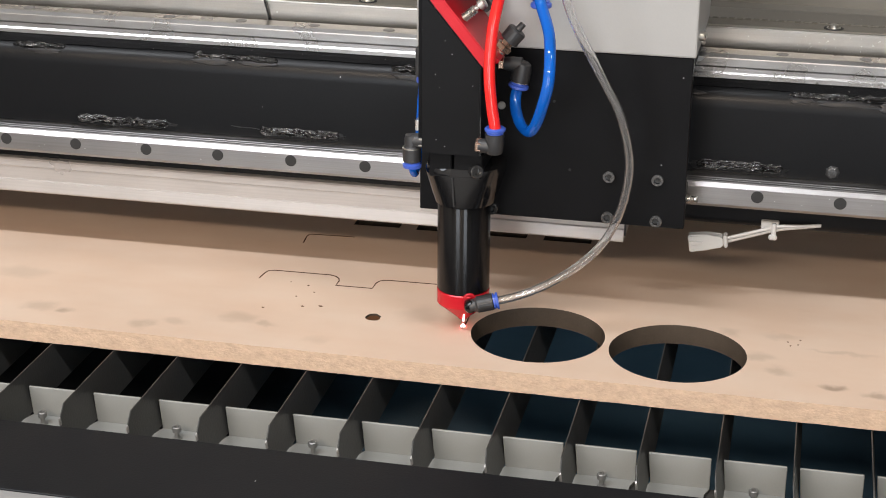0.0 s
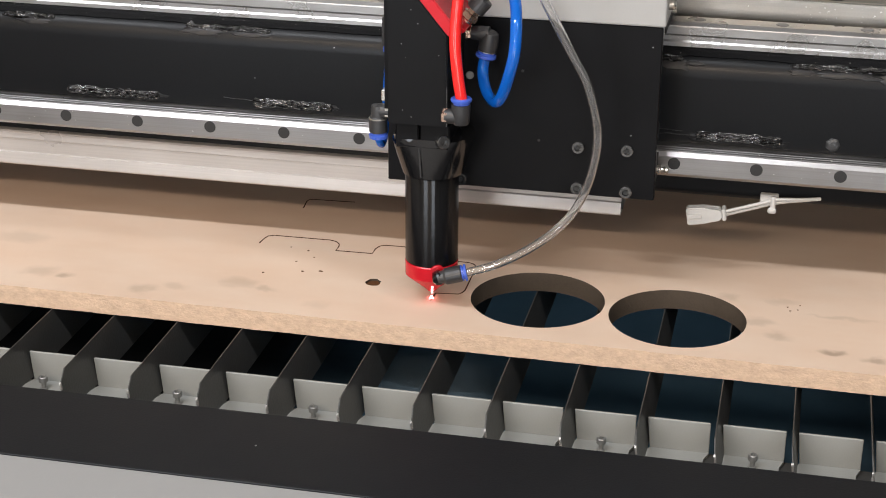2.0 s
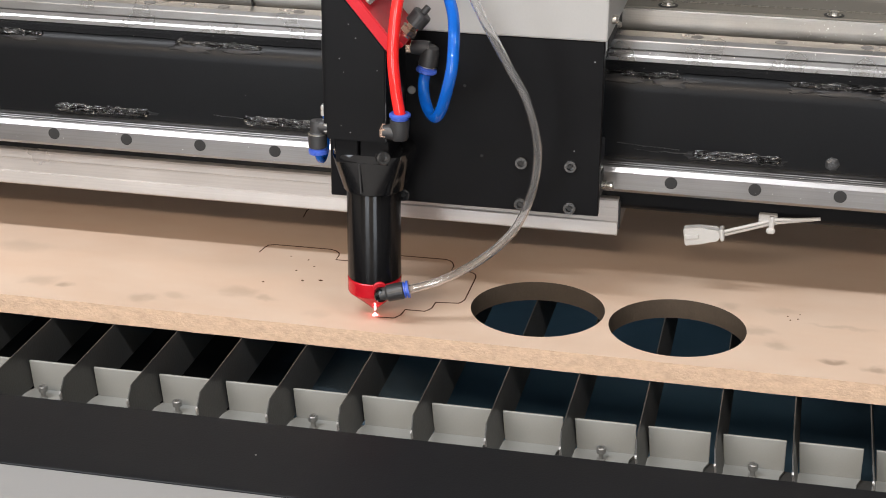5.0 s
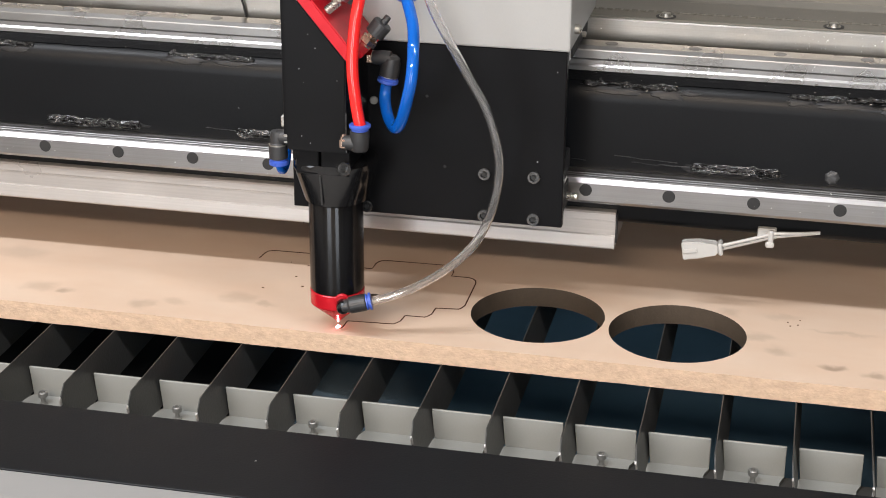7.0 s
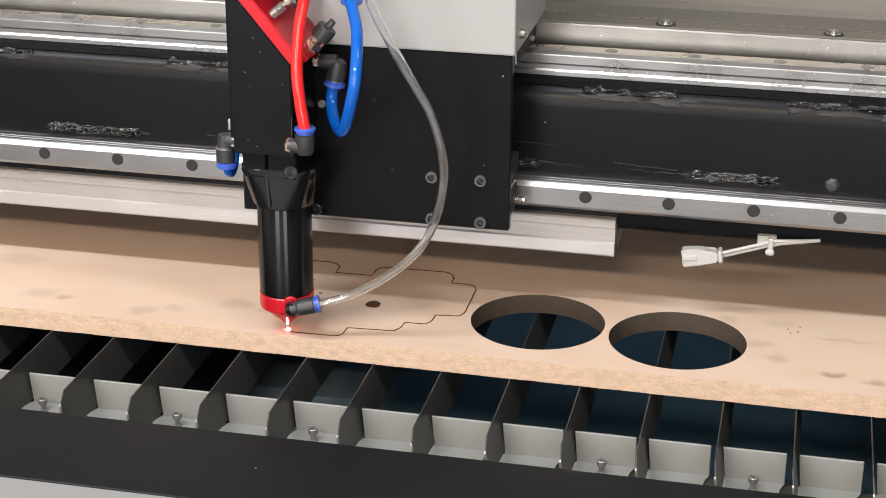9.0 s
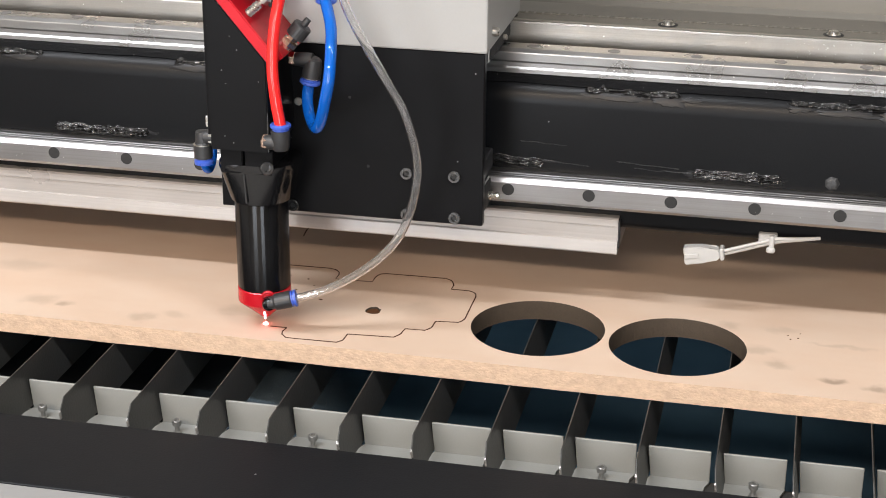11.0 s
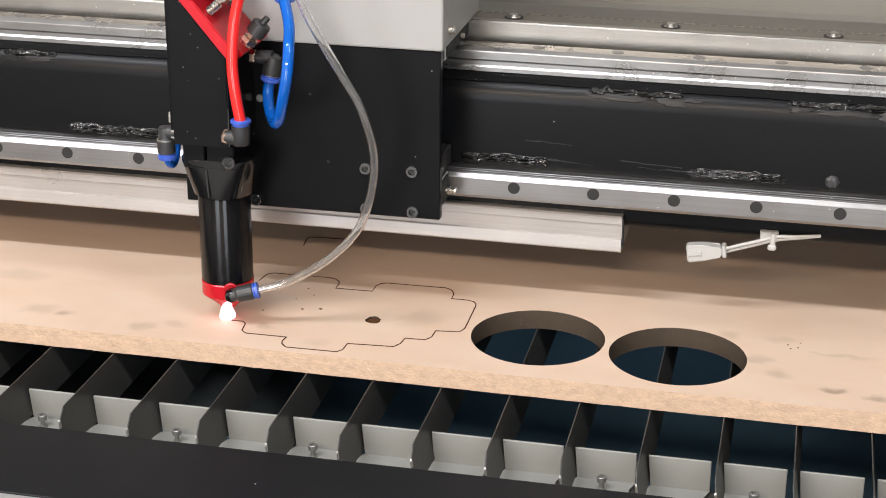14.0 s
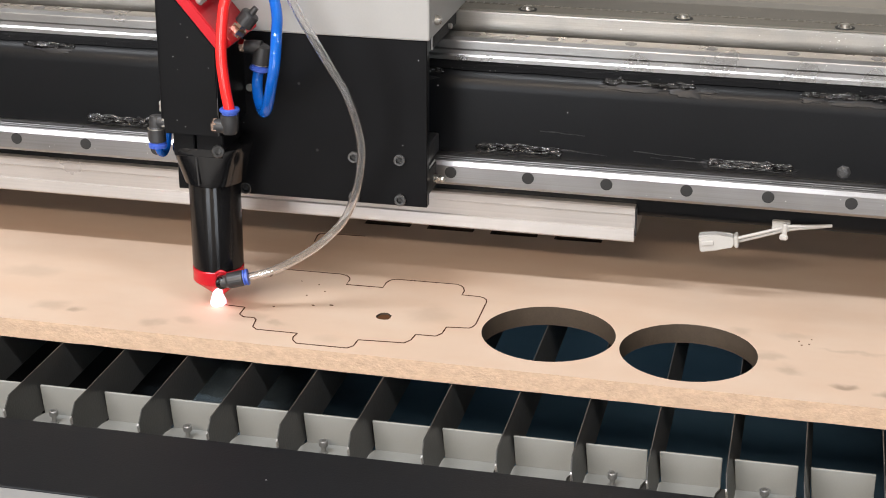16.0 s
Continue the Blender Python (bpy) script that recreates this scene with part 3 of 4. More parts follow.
def build_gantry():
    g = thing("gantry", "black steel gantry beam with bright linear rails", "gantry", (0.25, 0.2, 0.0))
    X0, X1 = -0.93, 1.43

    def add(name, b, m, label="", smooth=False):
        ob = part(name, b, m, g, label, smooth)
        ob.location = (-0.25, -0.2, 0)
        return ob
    r = 0.020
    yf, yb, zt, zb = 0.1536, 0.262, 0.1782, 0.0665
    sec = []
    for cy, cz, a0 in ((yf + r, zt - r, 90), (yf + 0.006, zb + 0.006, 180), (yb - r, zb + r, 270), (yb - r, zt - r, 0)):
        rr = 0.006 if a0 == 180 else r
        for k in range(13):
            a = radians(a0 + 7.5 * k)
            sec.append((cy + rr * math.cos(a), cz + rr * math.sin(a)))
    tube = add("beam", prism(sec, X0, X1), BLACK_PAINT, "black painted square steel tube", True)
    tube.data.set_sharp_from_angle(angle=radians(30))
    add("front_rail", prism(rail_section(False), X0, X1), STEEL, "ground steel linear rail")
    add("top_rail", prism(rail_section(True), X0, X1), TOP_STEEL, "ground steel linear rail")
    cap = lathe([(0.0046, -0.001), (0.0046, 0.0002), (0.0042, 0.0004)], "y", 20)
    bmesh.ops.transform(cap, matrix=Matrix.Scale(-1, 4, (0, 1, 0)), verts=cap.verts)
    first = add("rail_hole_plug", cap, RUBBER, "dark rail hole plug")
    first.location = (-0.1253 - 0.25, RAIL_Y - 0.2, RAIL_Z)
    for i in range(-13, 25):
        if i:
            ob = new("rail_hole_plug", first.data)
            ob.parent = g
            ob.location = (-0.1253 + 0.06 * i - 0.25, RAIL_Y - 0.2, RAIL_Z)
    cap = add("top_rail_plug", lathe([(0.0046, -0.001), (0.0046, 0.0002), (0.0042, 0.0004)], "z", 20), PLUG, "dark rail hole plug")
    cap.location = (-0.1160 - 0.25, 0.1763 - 0.2, 0.1962)
    for i in range(-13, 25):
        if i:
            ob = new("top_rail_plug", cap.data)
            ob.parent = g
            ob.location = (-0.1160 + 0.06 * i - 0.25, 0.1763 - 0.2, 0.1962)
    # raised steel bar with its belt behind the top rail
    bar = prism([(0.196, 0.1782), (0.196, 0.2085), (0.1968, 0.2095), (0.262, 0.2095), (0.262, 0.1782)], X0, X1)
    add("belt_bar", bar, STEEL_BAR, "oily steel bar under the belt")
    b = box(X0, X1, 0.1985, 0.2205, 0.2096, 0.2108)
    n = int((X1 - X0) / 0.0062)
    for i in range(n):
        x = X0 + (i + 0.5) * 0.0062
        box(x - 0.0023, x + 0.0023, 0.2178, 0.2212, 0.2108, 0.2114, 0.0003, 1, b)
    add("toothed_belt", b, BELT, "worn brown-grey toothed drive belt")
    scr = add("bar_screw", lathe([(0.0052, 0), (0.0052, 0.0006), (0.0036, 0.0008), (0.0036, 0.0026), (0.0030, 0.0030)], "z", 18), NICKEL)
    scr.location = (0.5195 - 0.25, 0.206 - 0.2, 0.2110)
    for i in range(-8, 7):
        if i:
            ob = new("bar_screw", scr.data)
            ob.parent = g
            ob.location = (0.5195 + 0.12 * i - 0.25, 0.206 - 0.2, 0.2110)
    # flat dark discs paint the shade of the countersinks around the screws
    seat = add("screw_recess_disc", lathe([(0.0074, 0), (0.0074, 0.0003), (0.0056, 0.0004)], "z", 20), RUBBER, "dark disc in place of the shade in the screw's recess")
    seat.location = (0.5195 - 0.25, 0.206 - 0.2, 0.2109)
    for i in range(-8, 7):
        if i:
            ob = new("screw_recess_disc", seat.data)
            ob.parent = g
            ob.location = (0.5195 + 0.12 * i - 0.25, 0.206 - 0.2, 0.2110)
    # beige cover shelf behind the belt
    add("rear_shelf", prism([(0.2625, 0.1950), (0.3450, 0.1950), (0.3450, 0.2230), (0.3520, 0.2240), (0.3520, 0.2225), (0.4400, 0.2225), (0.4400, 0.0700), (0.2625, 0.0700)], X0, X1), BACK_PANEL, "beige-grey sheet metal shelf")
    add("rear_upright", box(X0, X1, 0.4401, 0.4450, 0.0700, 0.52), BACK_PANEL, "beige-grey sheet metal upright")
    add("thin_wire", hose([(0.0768, 0.1935, 0.232), (0.0776, 0.1935, 0.212), (0.0800, 0.1935, 0.202), (0.0822, 0.1940, 0.191)], 0.0008, 8, 5), RUBBER, "thin black wire", True)
    # metal chips strewn on the bar and the rails
    rnd = random.Random(4)
    b = bmesh.new()
    for cx, y0, y1, z0, z1, n, w in ((0.505, 0.1956, 0.1956, 0.184, 0.207, 34, 0.022), (0.548, 0.1956, 0.1956, 0.188, 0.207, 22, 0.018), (0.470, 0.1660, 0.1860, 0.1965, 0.1965, 26, 0.05),
                                     (0.520, 0.1652, 0.1656, 0.186, 0.192, 26, 0.03), (0.400, 0.1652, 0.1656, 0.184, 0.187, 24, 0.03), (0.500, 0.1352, 0.1352, 0.090, 0.104, 16, 0.05), (0.455, 0.1385, 0.1400, 0.1075, 0.1080, 14, 0.06),
                                     (0.020, 0.1352, 0.1352, 0.090, 0.104, 12, 0.12), (0.610, 0.1385, 0.1400, 0.1075, 0.1080, 12, 0.06)):
        for k in range(n):
            at = Vector((rnd.gauss(cx, w), rnd.uniform(y0, y1), rnd.uniform(z0, z1)))
            q = rnd.uniform(0.0003, 0.0008)
            tip = [at + Vector((rnd.uniform(-1, 1), rnd.uniform(-0.5, 0.5), rnd.uniform(-1, 1))) * q for i in range(4)]
            vs = [b.verts.new(v) for v in tip]
            for f in ((0, 1, 2), (0, 3, 1), (1, 3, 2), (0, 2, 3)):
                b.faces.new([vs[i] for i in f])
    chips = add("metal_chips", b, BARE_STEEL, "scattered bright metal chips")
    tagged(chips, "scattered bright metal chips", kind="stuff")
    # aluminium strip under the front rail
    sec = [(0.1533, 0.0775), (0.1470, 0.0775), (0.1458, 0.0762), (0.1458, 0.0712), (0.1474, 0.0704), (0.1474, 0.0596), (0.1458, 0.0588),
           (0.1452, 0.0500), (0.1462, 0.0487), (0.2050, 0.0487), (0.2050, 0.0662), (0.1533, 0.0662)]
    add("aluminium_strip", prism(sec, X0, 0.3762), ALU, "satin aluminium profile strip")
    add("strip_end_cap", box(0.3763, 0.3775, 0.1478, 0.1530, 0.0530, 0.0755, 0.0004), BLACK_PLASTIC)
    # weld beads on the beam edges
    for x0, x1, z in ((-0.071, 0.008, 0.1135), (0.084, 0.150, 0.1140), (0.427, 0.492, 0.1145), (0.250, 0.318, 0.1140)):
        add("weld_bead", weld_bead(x0, x1, yf, z), WELD, "rough glossy weld bead")
    for x0, x1 in ((-0.1235, -0.078), (0.030, 0.100), (0.190, 0.225), (0.346, 0.416), (0.491, 0.610)):
        add("weld_bead", weld_bead(x0, x1, yf + 0.0049, 0.1700, 1.0), WELD, "rough glossy weld bead")
    for x0, x1, z0, z1 in ((0.318, 0.352, 0.1165, 0.1135), (0.300, 0.335, 0.1300, 0.1285), (0.372, 0.418, 0.1190, 0.1165), (0.385, 0.425, 0.1150, 0.1138), (0.060, 0.084, 0.1165, 0.1150)):
        m = 7
        line = [(x0 + (x1 - x0) * i / m, z0 + (z1 - z0) * i / m + random.uniform(-0.0004, 0.0004)) for i in range(m + 1)]
        b = bmesh.new()
        low = [b.verts.new((x, yf - 0.0001, z)) for x, z in line]
        mid = [b.verts.new((x, yf - 0.0007, z + 0.0003)) for x, z in line]
        top = [b.verts.new((x, yf - 0.0001, z + 0.0009 * random.uniform(0.3, 1))) for x, z in line]
        for i in range(m):
            b.faces.new((low[i], low[i + 1], mid[i + 1], mid[i]))
            b.faces.new((mid[i], mid[i + 1], top[i + 1], top[i]))
        add("paint_scratch", b, SCRATCH, "fine grey scrape in the paint")
    # thick lumpy paint under the top rail, ending in a ragged lip along the weld line
    b = bmesh.new()
    cols = []
    for i in range(int((X1 - X0) / 0.004) + 1):
        x = X0 + 0.004 * i
        low = 45 + 3.5 * noise.noise(Vector((x * 22, 0.3, 4.0))) + 1.5 * noise.noise(Vector((x * 120, 1.3, 2.0)))
        col = []
        for k, (a, h) in enumerate(((low, -0.0002), (low + 0.6, 0.0011), (low + 12, 0.0012), (72, 0.0011), (88, 0.0008), (90, -0.0002))):
            q = r + h + (0.0003 * noise.noise(Vector((x * 260, k * 2.1, 7.0))) if 0 < k < 5 else 0)
            col.append(b.verts.new((x, yf + r - q * math.cos(radians(a)), zt - r + q * math.sin(radians(a)))))
        cols.append(col)
    for u, v in zip(cols, cols[1:]):
        for k in range(5):
            b.faces.new((u[k], u[k + 1], v[k + 1], v[k]))
    add("paint_lip", b, LUMPY, "thick lumpy black paint along the weld line", True)
    # flaked and smeared paint beside the beads
    def flake(x, s, rx, rs, seed):
        """A raised ragged patch on the beam; s runs down the rounded corner and on over the front."""
        b = bmesh.new()
        rings = []
        for k, lift in ((1.0, -0.0001), (0.86, 0.0005), (0.45, 0.0007)):
            ring = []
            for i in range(26):
                a = 2 * math.pi * i / 26
                rag = 1 + 0.5 * noise.noise(Vector((1.6 * math.cos(a) + seed, 1.6 * math.sin(a), seed * 3.1))) + 0.3 * noise.noise(Vector((5 * math.cos(a), 5 * math.sin(a) + seed, 2.0)))
                u, w = x + k * rag * rx * math.cos(a), s - k * rag * rs * math.sin(a)
                h = lift + 0.0003 * noise.noise(Vector((u * 300, w * 300, seed)))
                t = radians(90) + w / r
                if w < r * radians(90):
                    q = (u, yf + r + (r + h) * math.cos(t), zt - r + (r + h) * math.sin(t))
                else:
                    q = (u, yf - h, zt - r - (w - r * radians(90)))
                ring.append(b.verts.new(q))
            rings.append(ring)
        for lo, hi in zip(rings, rings[1:]):
            for i in range(26):
                b.faces.new((lo[i], lo[(i + 1) % 26], hi[(i + 1) % 26], hi[i]))
        b.faces.new(rings[-1])
        return b
    flakes = [(-0.095, 0.0215, 0.018, 0.0032), (0.044, 0.0215, 0.020, 0.0036), (0.084, 0.0210, 0.016, 0.0028), (0.205, 0.0240, 0.014, 0.0022), (0.355, 0.0170, 0.010, 0.0030), (0.372, 0.0212, 0.024, 0.0040),
              (0.408, 0.0215, 0.014, 0.0048), (0.424, 0.0205, 0.007, 0.0018), (0.500, 0.0215, 0.009, 0.0026), (0.535, 0.0220, 0.022, 0.0036), (0.566, 0.0230, 0.012, 0.0048), (0.597, 0.0215, 0.020, 0.0038),
              (0.266, 0.0745, 0.012, 0.0020), (0.322, 0.0740, 0.010, 0.0010), (0.436, 0.0760, 0.016, 0.0030), (0.484, 0.0765, 0.012, 0.0026), (0.004, 0.0760, 0.011, 0.0024), (0.146, 0.0755, 0.010, 0.0024)]
    for k, (x, q, rx, rs) in enumerate(flakes):
        add("paint_flake", flake(x, q, rx, rs, 1.7 * k + 0.4), SMEAR, "smeared grey paint beside the weld", True)
    add("weld_blob", lathe([(0.0055, 0), (0.0046, 0.0008), (0.0030, 0.0013), (0.0006, 0.0015)], n=7, turn=pose(0, 0, 0, 90, 0, 0), at=(0.5275, yf, 0.1150)), SCRATCH, "dull grey spatter blob")
    return g


GANTRY = build_gantry()


def build_connector():
    """White two-wire plug tied to the beam."""
    g = thing("cable_connector", "white nylon plug and wires tied under the gantry beam", "connector", (0.485, 0.150, 0.0655))

    def add(name, b, m=WHITE_PLASTIC, label="", smooth=False):
        ob = part(name, b, m, g, label, smooth)
        ob.location = (-0.485, -0.150, -0.070)
    # the plug lies along a line that rises to the tie mount
    m = Matrix.Translation((0.4262, 0.1480, 0.0570)) @ pose(0, 0, 0, 0, -8.5, 0)
    b = prism([(0.0, -0.0068), (0.0, 0.0068), (0.0140, 0.0066), (0.0235, 0.0035), (0.0265, 0.0032), (0.0265, -0.0032), (0.0235, -0.0035), (0.0140, -0.0062)], -0.0045, 0.0045, "y")
    bmesh.ops.bevel(b, geom=b.edges[:], offset=0.0009, segments=2, affect="EDGES")
    box(0.0004, 0.0110, -0.0056, -0.0044, -0.0012, 0.0022, 0.0003, 1, b)
    bmesh.ops.transform(b, matrix=m, verts=b.verts)
    add("plug", b, label="white plug housing with a latch")
    b = box(0.0262, 0.0292, -0.0052, 0.0052, -0.0046, 0.0046, 0.0008, 1)
    bmesh.ops.transform(b, matrix=m, verts=b.verts)
    add("collar", b)
    for dz, dy in ((0.0014, -0.001), (-0.0018, 0.001)):
        q0 = m @ Vector((0.027, dy, dz))
        add("wire", hose([q0, q0.lerp(Vector((0.4820, 0.1475 + dy, 0.0712 + dz)), 0.5), Vector((0.4820, 0.1475 + dy, 0.0712 + dz)), Vector((0.4920, 0.1475 + dy, 0.0745 + dz)),
                          Vector((0.5080, 0.1490 + 0.5 * dy, 0.0760 + 0.4 * dz)), Vector((0.5230, 0.1510, 0.0774))], 0.0013, 8, 5), smooth=True)
    add("tie_mount", box(0.4790, 0.4925, 0.1475, 0.1534, 0.0708, 0.0785, 0.0008, 1), label="white adhesive tie mount")
    add("cable_tie", box(0.4868, 0.4906, 0.1440, 0.1534, 0.0664, 0.0780, 0.0010, 1))
    add("tie_head", box(0.4852, 0.4915, 0.1432, 0.1470, 0.0652, 0.0697, 0.0012, 1))
    return g


CONNECTOR = build_connector()


# ---------- laser head ----------
HX, HY = 0.2667, 0.0695


def socket_screw(x, y, z, r=0.0046, h=0.0035):
    return lathe([(r, 0), (r, h * 0.85), (r * 0.9, h), (r * 0.55, h), (r * 0.5, h * 0.4)], n=18, turn=pose(0, 0, 0, 90, 0, 0), at=(x, y, z))


def build_head():
    g = thing("laser_head", "black laser head with red nozzle on its carriage plate", "laser head", (HX, HY, 0))

    def add(name, b, m, label="", smooth=False, parent=None):
        ob = part(name, b, m, parent or g, label, smooth)
        if parent is None and name in CLAMP:
            ob.location = (-0.0018, -0.006, 0.0023)
        elif parent is None and name in UPPER:
            ob.location = (-0.0012, -0.014, 0.0053)
        return ob
    # the mirror housing and its fittings sit a little forward of the beam axis
    CLAMP = {"clamp_jaw", "clamp_cup", "clamp_screw"}
    UPPER = {"housing", "worn_edge", "side_plate", "mirror_mount", "mirror_cell", "spring_screw", "red_hose", "hose_elbow",
             "blue_hose", "slanted_fitting", "hose_union", "edge_tab"}
    # carriage behind the head; y is counted from the beam axis
    PY = 0.0956 - HY
    add("carriage_plate", box(-0.0392, 0.1577, PY, PY + 0.008, 0.0817, 0.2098, 0.0006, 1), BLACK_PLATE, "black anodised carriage plate")
    add("grey_cover", box(-0.0415, 0.1597, PY - 0.0015, PY + 0.130, 0.2099, 0.43, 0.0015), GREY_PAINT, "light grey enamelled cover box")
    add("lower_block", box(-0.030, 0.1545, PY + 0.0081, PY + 0.055, 0.1090, 0.124, 0.001, 1), BLACK_PLASTIC)
    add("lower_block", box(-0.030, 0.1545, PY + 0.0081, 0.1345 - HY, 0.0862, 0.1085, 0.001, 1), BLACK_PLASTIC)
    add("upper_block", box(-0.030, 0.1560, PY + 0.0081, PY + 0.11, 0.1975, 0.2098, 0.001, 1), BLACK_PLASTIC)
    add("wiper_screw", lathe([(0.0022, 0), (0.0022, 0.004), (0.0016, 0.0048)], "x", 12, (0.1546, 0.1290 - HY, 0.0945)), NICKEL)
    add("wiper_screw", lathe([(0.0022, 0), (0.0022, 0.004), (0.0016, 0.0048)], "x", 12, (0.1561, PY + 0.07, 0.2045)), NICKEL)
    add("wiper_screw", lathe([(0.0034, 0), (0.0034, 0.003), (0.0024, 0.0046)], "x", 14, (0.1598, PY + 0.018, 0.2215)), NICKEL)
    for y0, y1, z0, z1, x in ((PY + 0.0095, 0.1335 - HY, 0.0872, 0.1078, 0.1546), (PY + 0.020, PY + 0.100, 0.1982, 0.2094, 0.1561)):
        add("end_seal", box(x, x + 0.0007, y0, y1, z0, z1, 0.0002, 1), BARE_STEEL, "bright steel wiper plate")
        add("end_scraper", box(x + 0.0008, x + 0.0020, y0 + 0.002, y1 - 0.002, z0 + 0.0012, z1 - 0.0010, 0.0004, 1), RUBBER, "black rubber scraper")
    add("grease_nipple", lathe([(0.0030, 0), (0.0030, 0.003), (0.0020, 0.0034), (0.0020, 0.0050), (0.0027, 0.0060), (0.0026, 0.0078), (0.0012, 0.0086)], "x", 16, (0.1566, 0.1235 - HY, 0.0960)), NICKEL, "bright grease nipple", True)
    for x, z in ((0.1371, 0.1186), (0.1375, 0.0873), (0.1019, 0.1184), (0.1020, 0.0873), (0.0160, 0.0870), (-0.020, 0.0870)):
        s = add("plate_screw", socket_screw(x, PY, z), BLACK_SCREW, "black socket-head screw")
        add("socket", lathe([(0.0018, 0), (0.0018, 0.0016)], n=6, turn=pose(0, 0, 0, 90, 0, 0), at=(x, PY - 0.0013, z)), RUBBER, parent=s)
    add("plate_pin", lathe([(0.0030, 0), (0.0030, 0.0010), (0.0024, 0.0014)], n=14, turn=pose(0, 0, 0, 90, 0, 0), at=(0.0217, PY, 0.1664)), BOLT, "small dull steel pin")
    for x, z in ((0.073, 0.121), (0.060, 0.172)):
        add("pin_hole", lathe([(0.0011, 0), (0.0011, 0.0002)], n=10, turn=pose(0, 0, 0, 90, 0, 0), at=(x, PY, z)), RUBBER)
    # square housing with its corner cut for the mirror mount
    F, B = -0.019, PY + 0.014
    b = prism([(-0.0232, 0.1400), (0.0188, 0.1400), (0.0188, 0.2055), (-0.0232, 0.2560)], F, B, "y")
    bmesh.ops.bevel(b, geom=[e for e in b.edges if abs(e.verts[0].co.y - e.verts[1].co.y) > 0.01 or e.verts[0].co.y < F + 0.001 > e.verts[1].co.y], offset=0.0008, segments=2, affect="EDGES")
    add("housing", b, specks_plate, "black square mirror housing")
    add("worn_edge", box(0.0184, 0.0191, F - 0.0002, F + 0.0006, 0.1412, 0.1690), SCRATCH, "edge worn to bare metal")
    add("side_plate", box(-0.0262, -0.0234, F + 0.003, B - 0.0001, 0.1440, 0.2600, 0.0005, 1), BLACK_PLATE)
    # red mirror mount plate along the cut corner
    d = Vector((-0.0437, 0, 0.0525)).normalized()
    nrm = Vector((0.0525, 0, 0.0437)).normalized()
    p0 = Vector((0.0215, 0, 0.2025))

    def slab(s0, s1, h0, h1, y0, y1, bev=0.0008):
        q = [(p0 + d * s + nrm * h) for s, h in ((s0, h0), (s1, h0), (s1, h1), (s0, h1))]
        bb = prism([(v.x, v.z) for v in q], y0, y1, "y")
        bmesh.ops.bevel(bb, geom=bb.edges[:], offset=bev, segments=2, affect="EDGES")
        return bb
    mount = add("mirror_mount", slab(-0.001, 0.085, 0.0003, 0.0085, F - 0.0015, B - 0.002), RED, "red anodised mirror mount plate")
    add("mount_flange", slab(-0.001, 0.006, 0.0086, 0.0125, F - 0.0010, B - 0.003), RED, parent=mount)
    add("mirror_cell", slab(0.030, 0.078, 0.0205, 0.0280, F + 0.016, B - 0.002), BLACK_GLOSS, "black mirror holder plate")
    for s, y in ((0.037, F + 0.008), (0.062, F + 0.008), (0.050, B - 0.010)):
        base = p0 + d * s + nrm * 0.0086 + Vector((0, y, 0))
        rot = nrm.to_track_quat("Z", "Y").to_matrix().to_4x4()
        prof = [(0.0022, 0)]
        for k in range(7):
            prof += [(0.0033, 0.0008 + k * 0.0016), (0.0022, 0.0016 + k * 0.0016)]
        prof += [(0.0022, 0.0145), (0.0040, 0.0147), (0.0040, 0.0185), (0.0032, 0.0190)]
        add("spring_screw", lathe(prof, n=14, turn=rot, at=base), NICKEL, "sprung adjusting screw")
    # clamp: block, faceted cup, split line
    for x0, x1 in ((-0.0185, -0.0022), (-0.0008, 0.0200)):
        add("clamp_jaw", box(x0, x1, -0.0207, 0.018, 0.1240, 0.1424, 0.0008, 1), BLACK_PLATE)
    b = lathe([(0.0208, 0.0995), (0.0222, 0.1005), (0.0302, 0.1265), (0.0298, 0.1300), (0.0270, 0.1305)], n=48, at=(0.0032, 0.003, 0))
    for v in b.verts:
        v.co.y = max(v.co.y, -0.0208)
        v.co.x = max(v.co.x, -0.0236)
    cup = add("clamp_cup", b, BLACK_GLOSS, "black flared clamp cup with flat front", True)
    add("clamp_split", prism([(-0.0021, 0.1240), (-0.0009, 0.1240), (0.0002, 0.1025), (-0.0008, 0.1025)], -0.0212, -0.0170, "y"), RUBBER, parent=cup)
    s = add("clamp_screw", lathe([(0.0048, 0), (0.0048, 0.0062), (0.0042, 0.0070), (0.0026, 0.0070), (0.0023, 0.004)], n=18, turn=pose(0, 0, 0, 80, 0, 30), at=(0.0140, -0.0190, 0.1300)), BLACK_SCREW, "black cap screw")
    # lens tube and nozzle
    add("lens_tube", lathe([(0.0186, 0.0318), (0.0186, 0.0328), (0.0194, 0.0334), (0.0194, 0.1000), (0.0190, 0.1010)], n=64), TURNED, "glossy black lens tube", True)
    noz = add("nozzle", lathe([(0.0022, 0.0078), (0.0036, 0.0074), (0.0046, 0.0086), (0.0192, 0.0212), (0.0196, 0.0219), (0.0196, 0.0318), (0.0191, 0.0324)], n=64), RED, "red anodised cone nozzle")
    for poly in noz.data.polygons:
        poly.use_smooth = True
    noz.data.set_sharp_from_angle(angle=radians(25))
    # air fitting on the nozzle with the clear hose
    fit = add("air_fitting", lathe([(0.0042, -0.004), (0.0047, 0.0), (0.0049, 0.004), (0.0043, 0.0055), (0.0028, 0.006)], n=20, turn=pose(0, 0, 0, 90, 0, 20), at=(0.0092, -0.0195, 0.0266)), BLACK_GLOSS, "black elbow fitting", True)
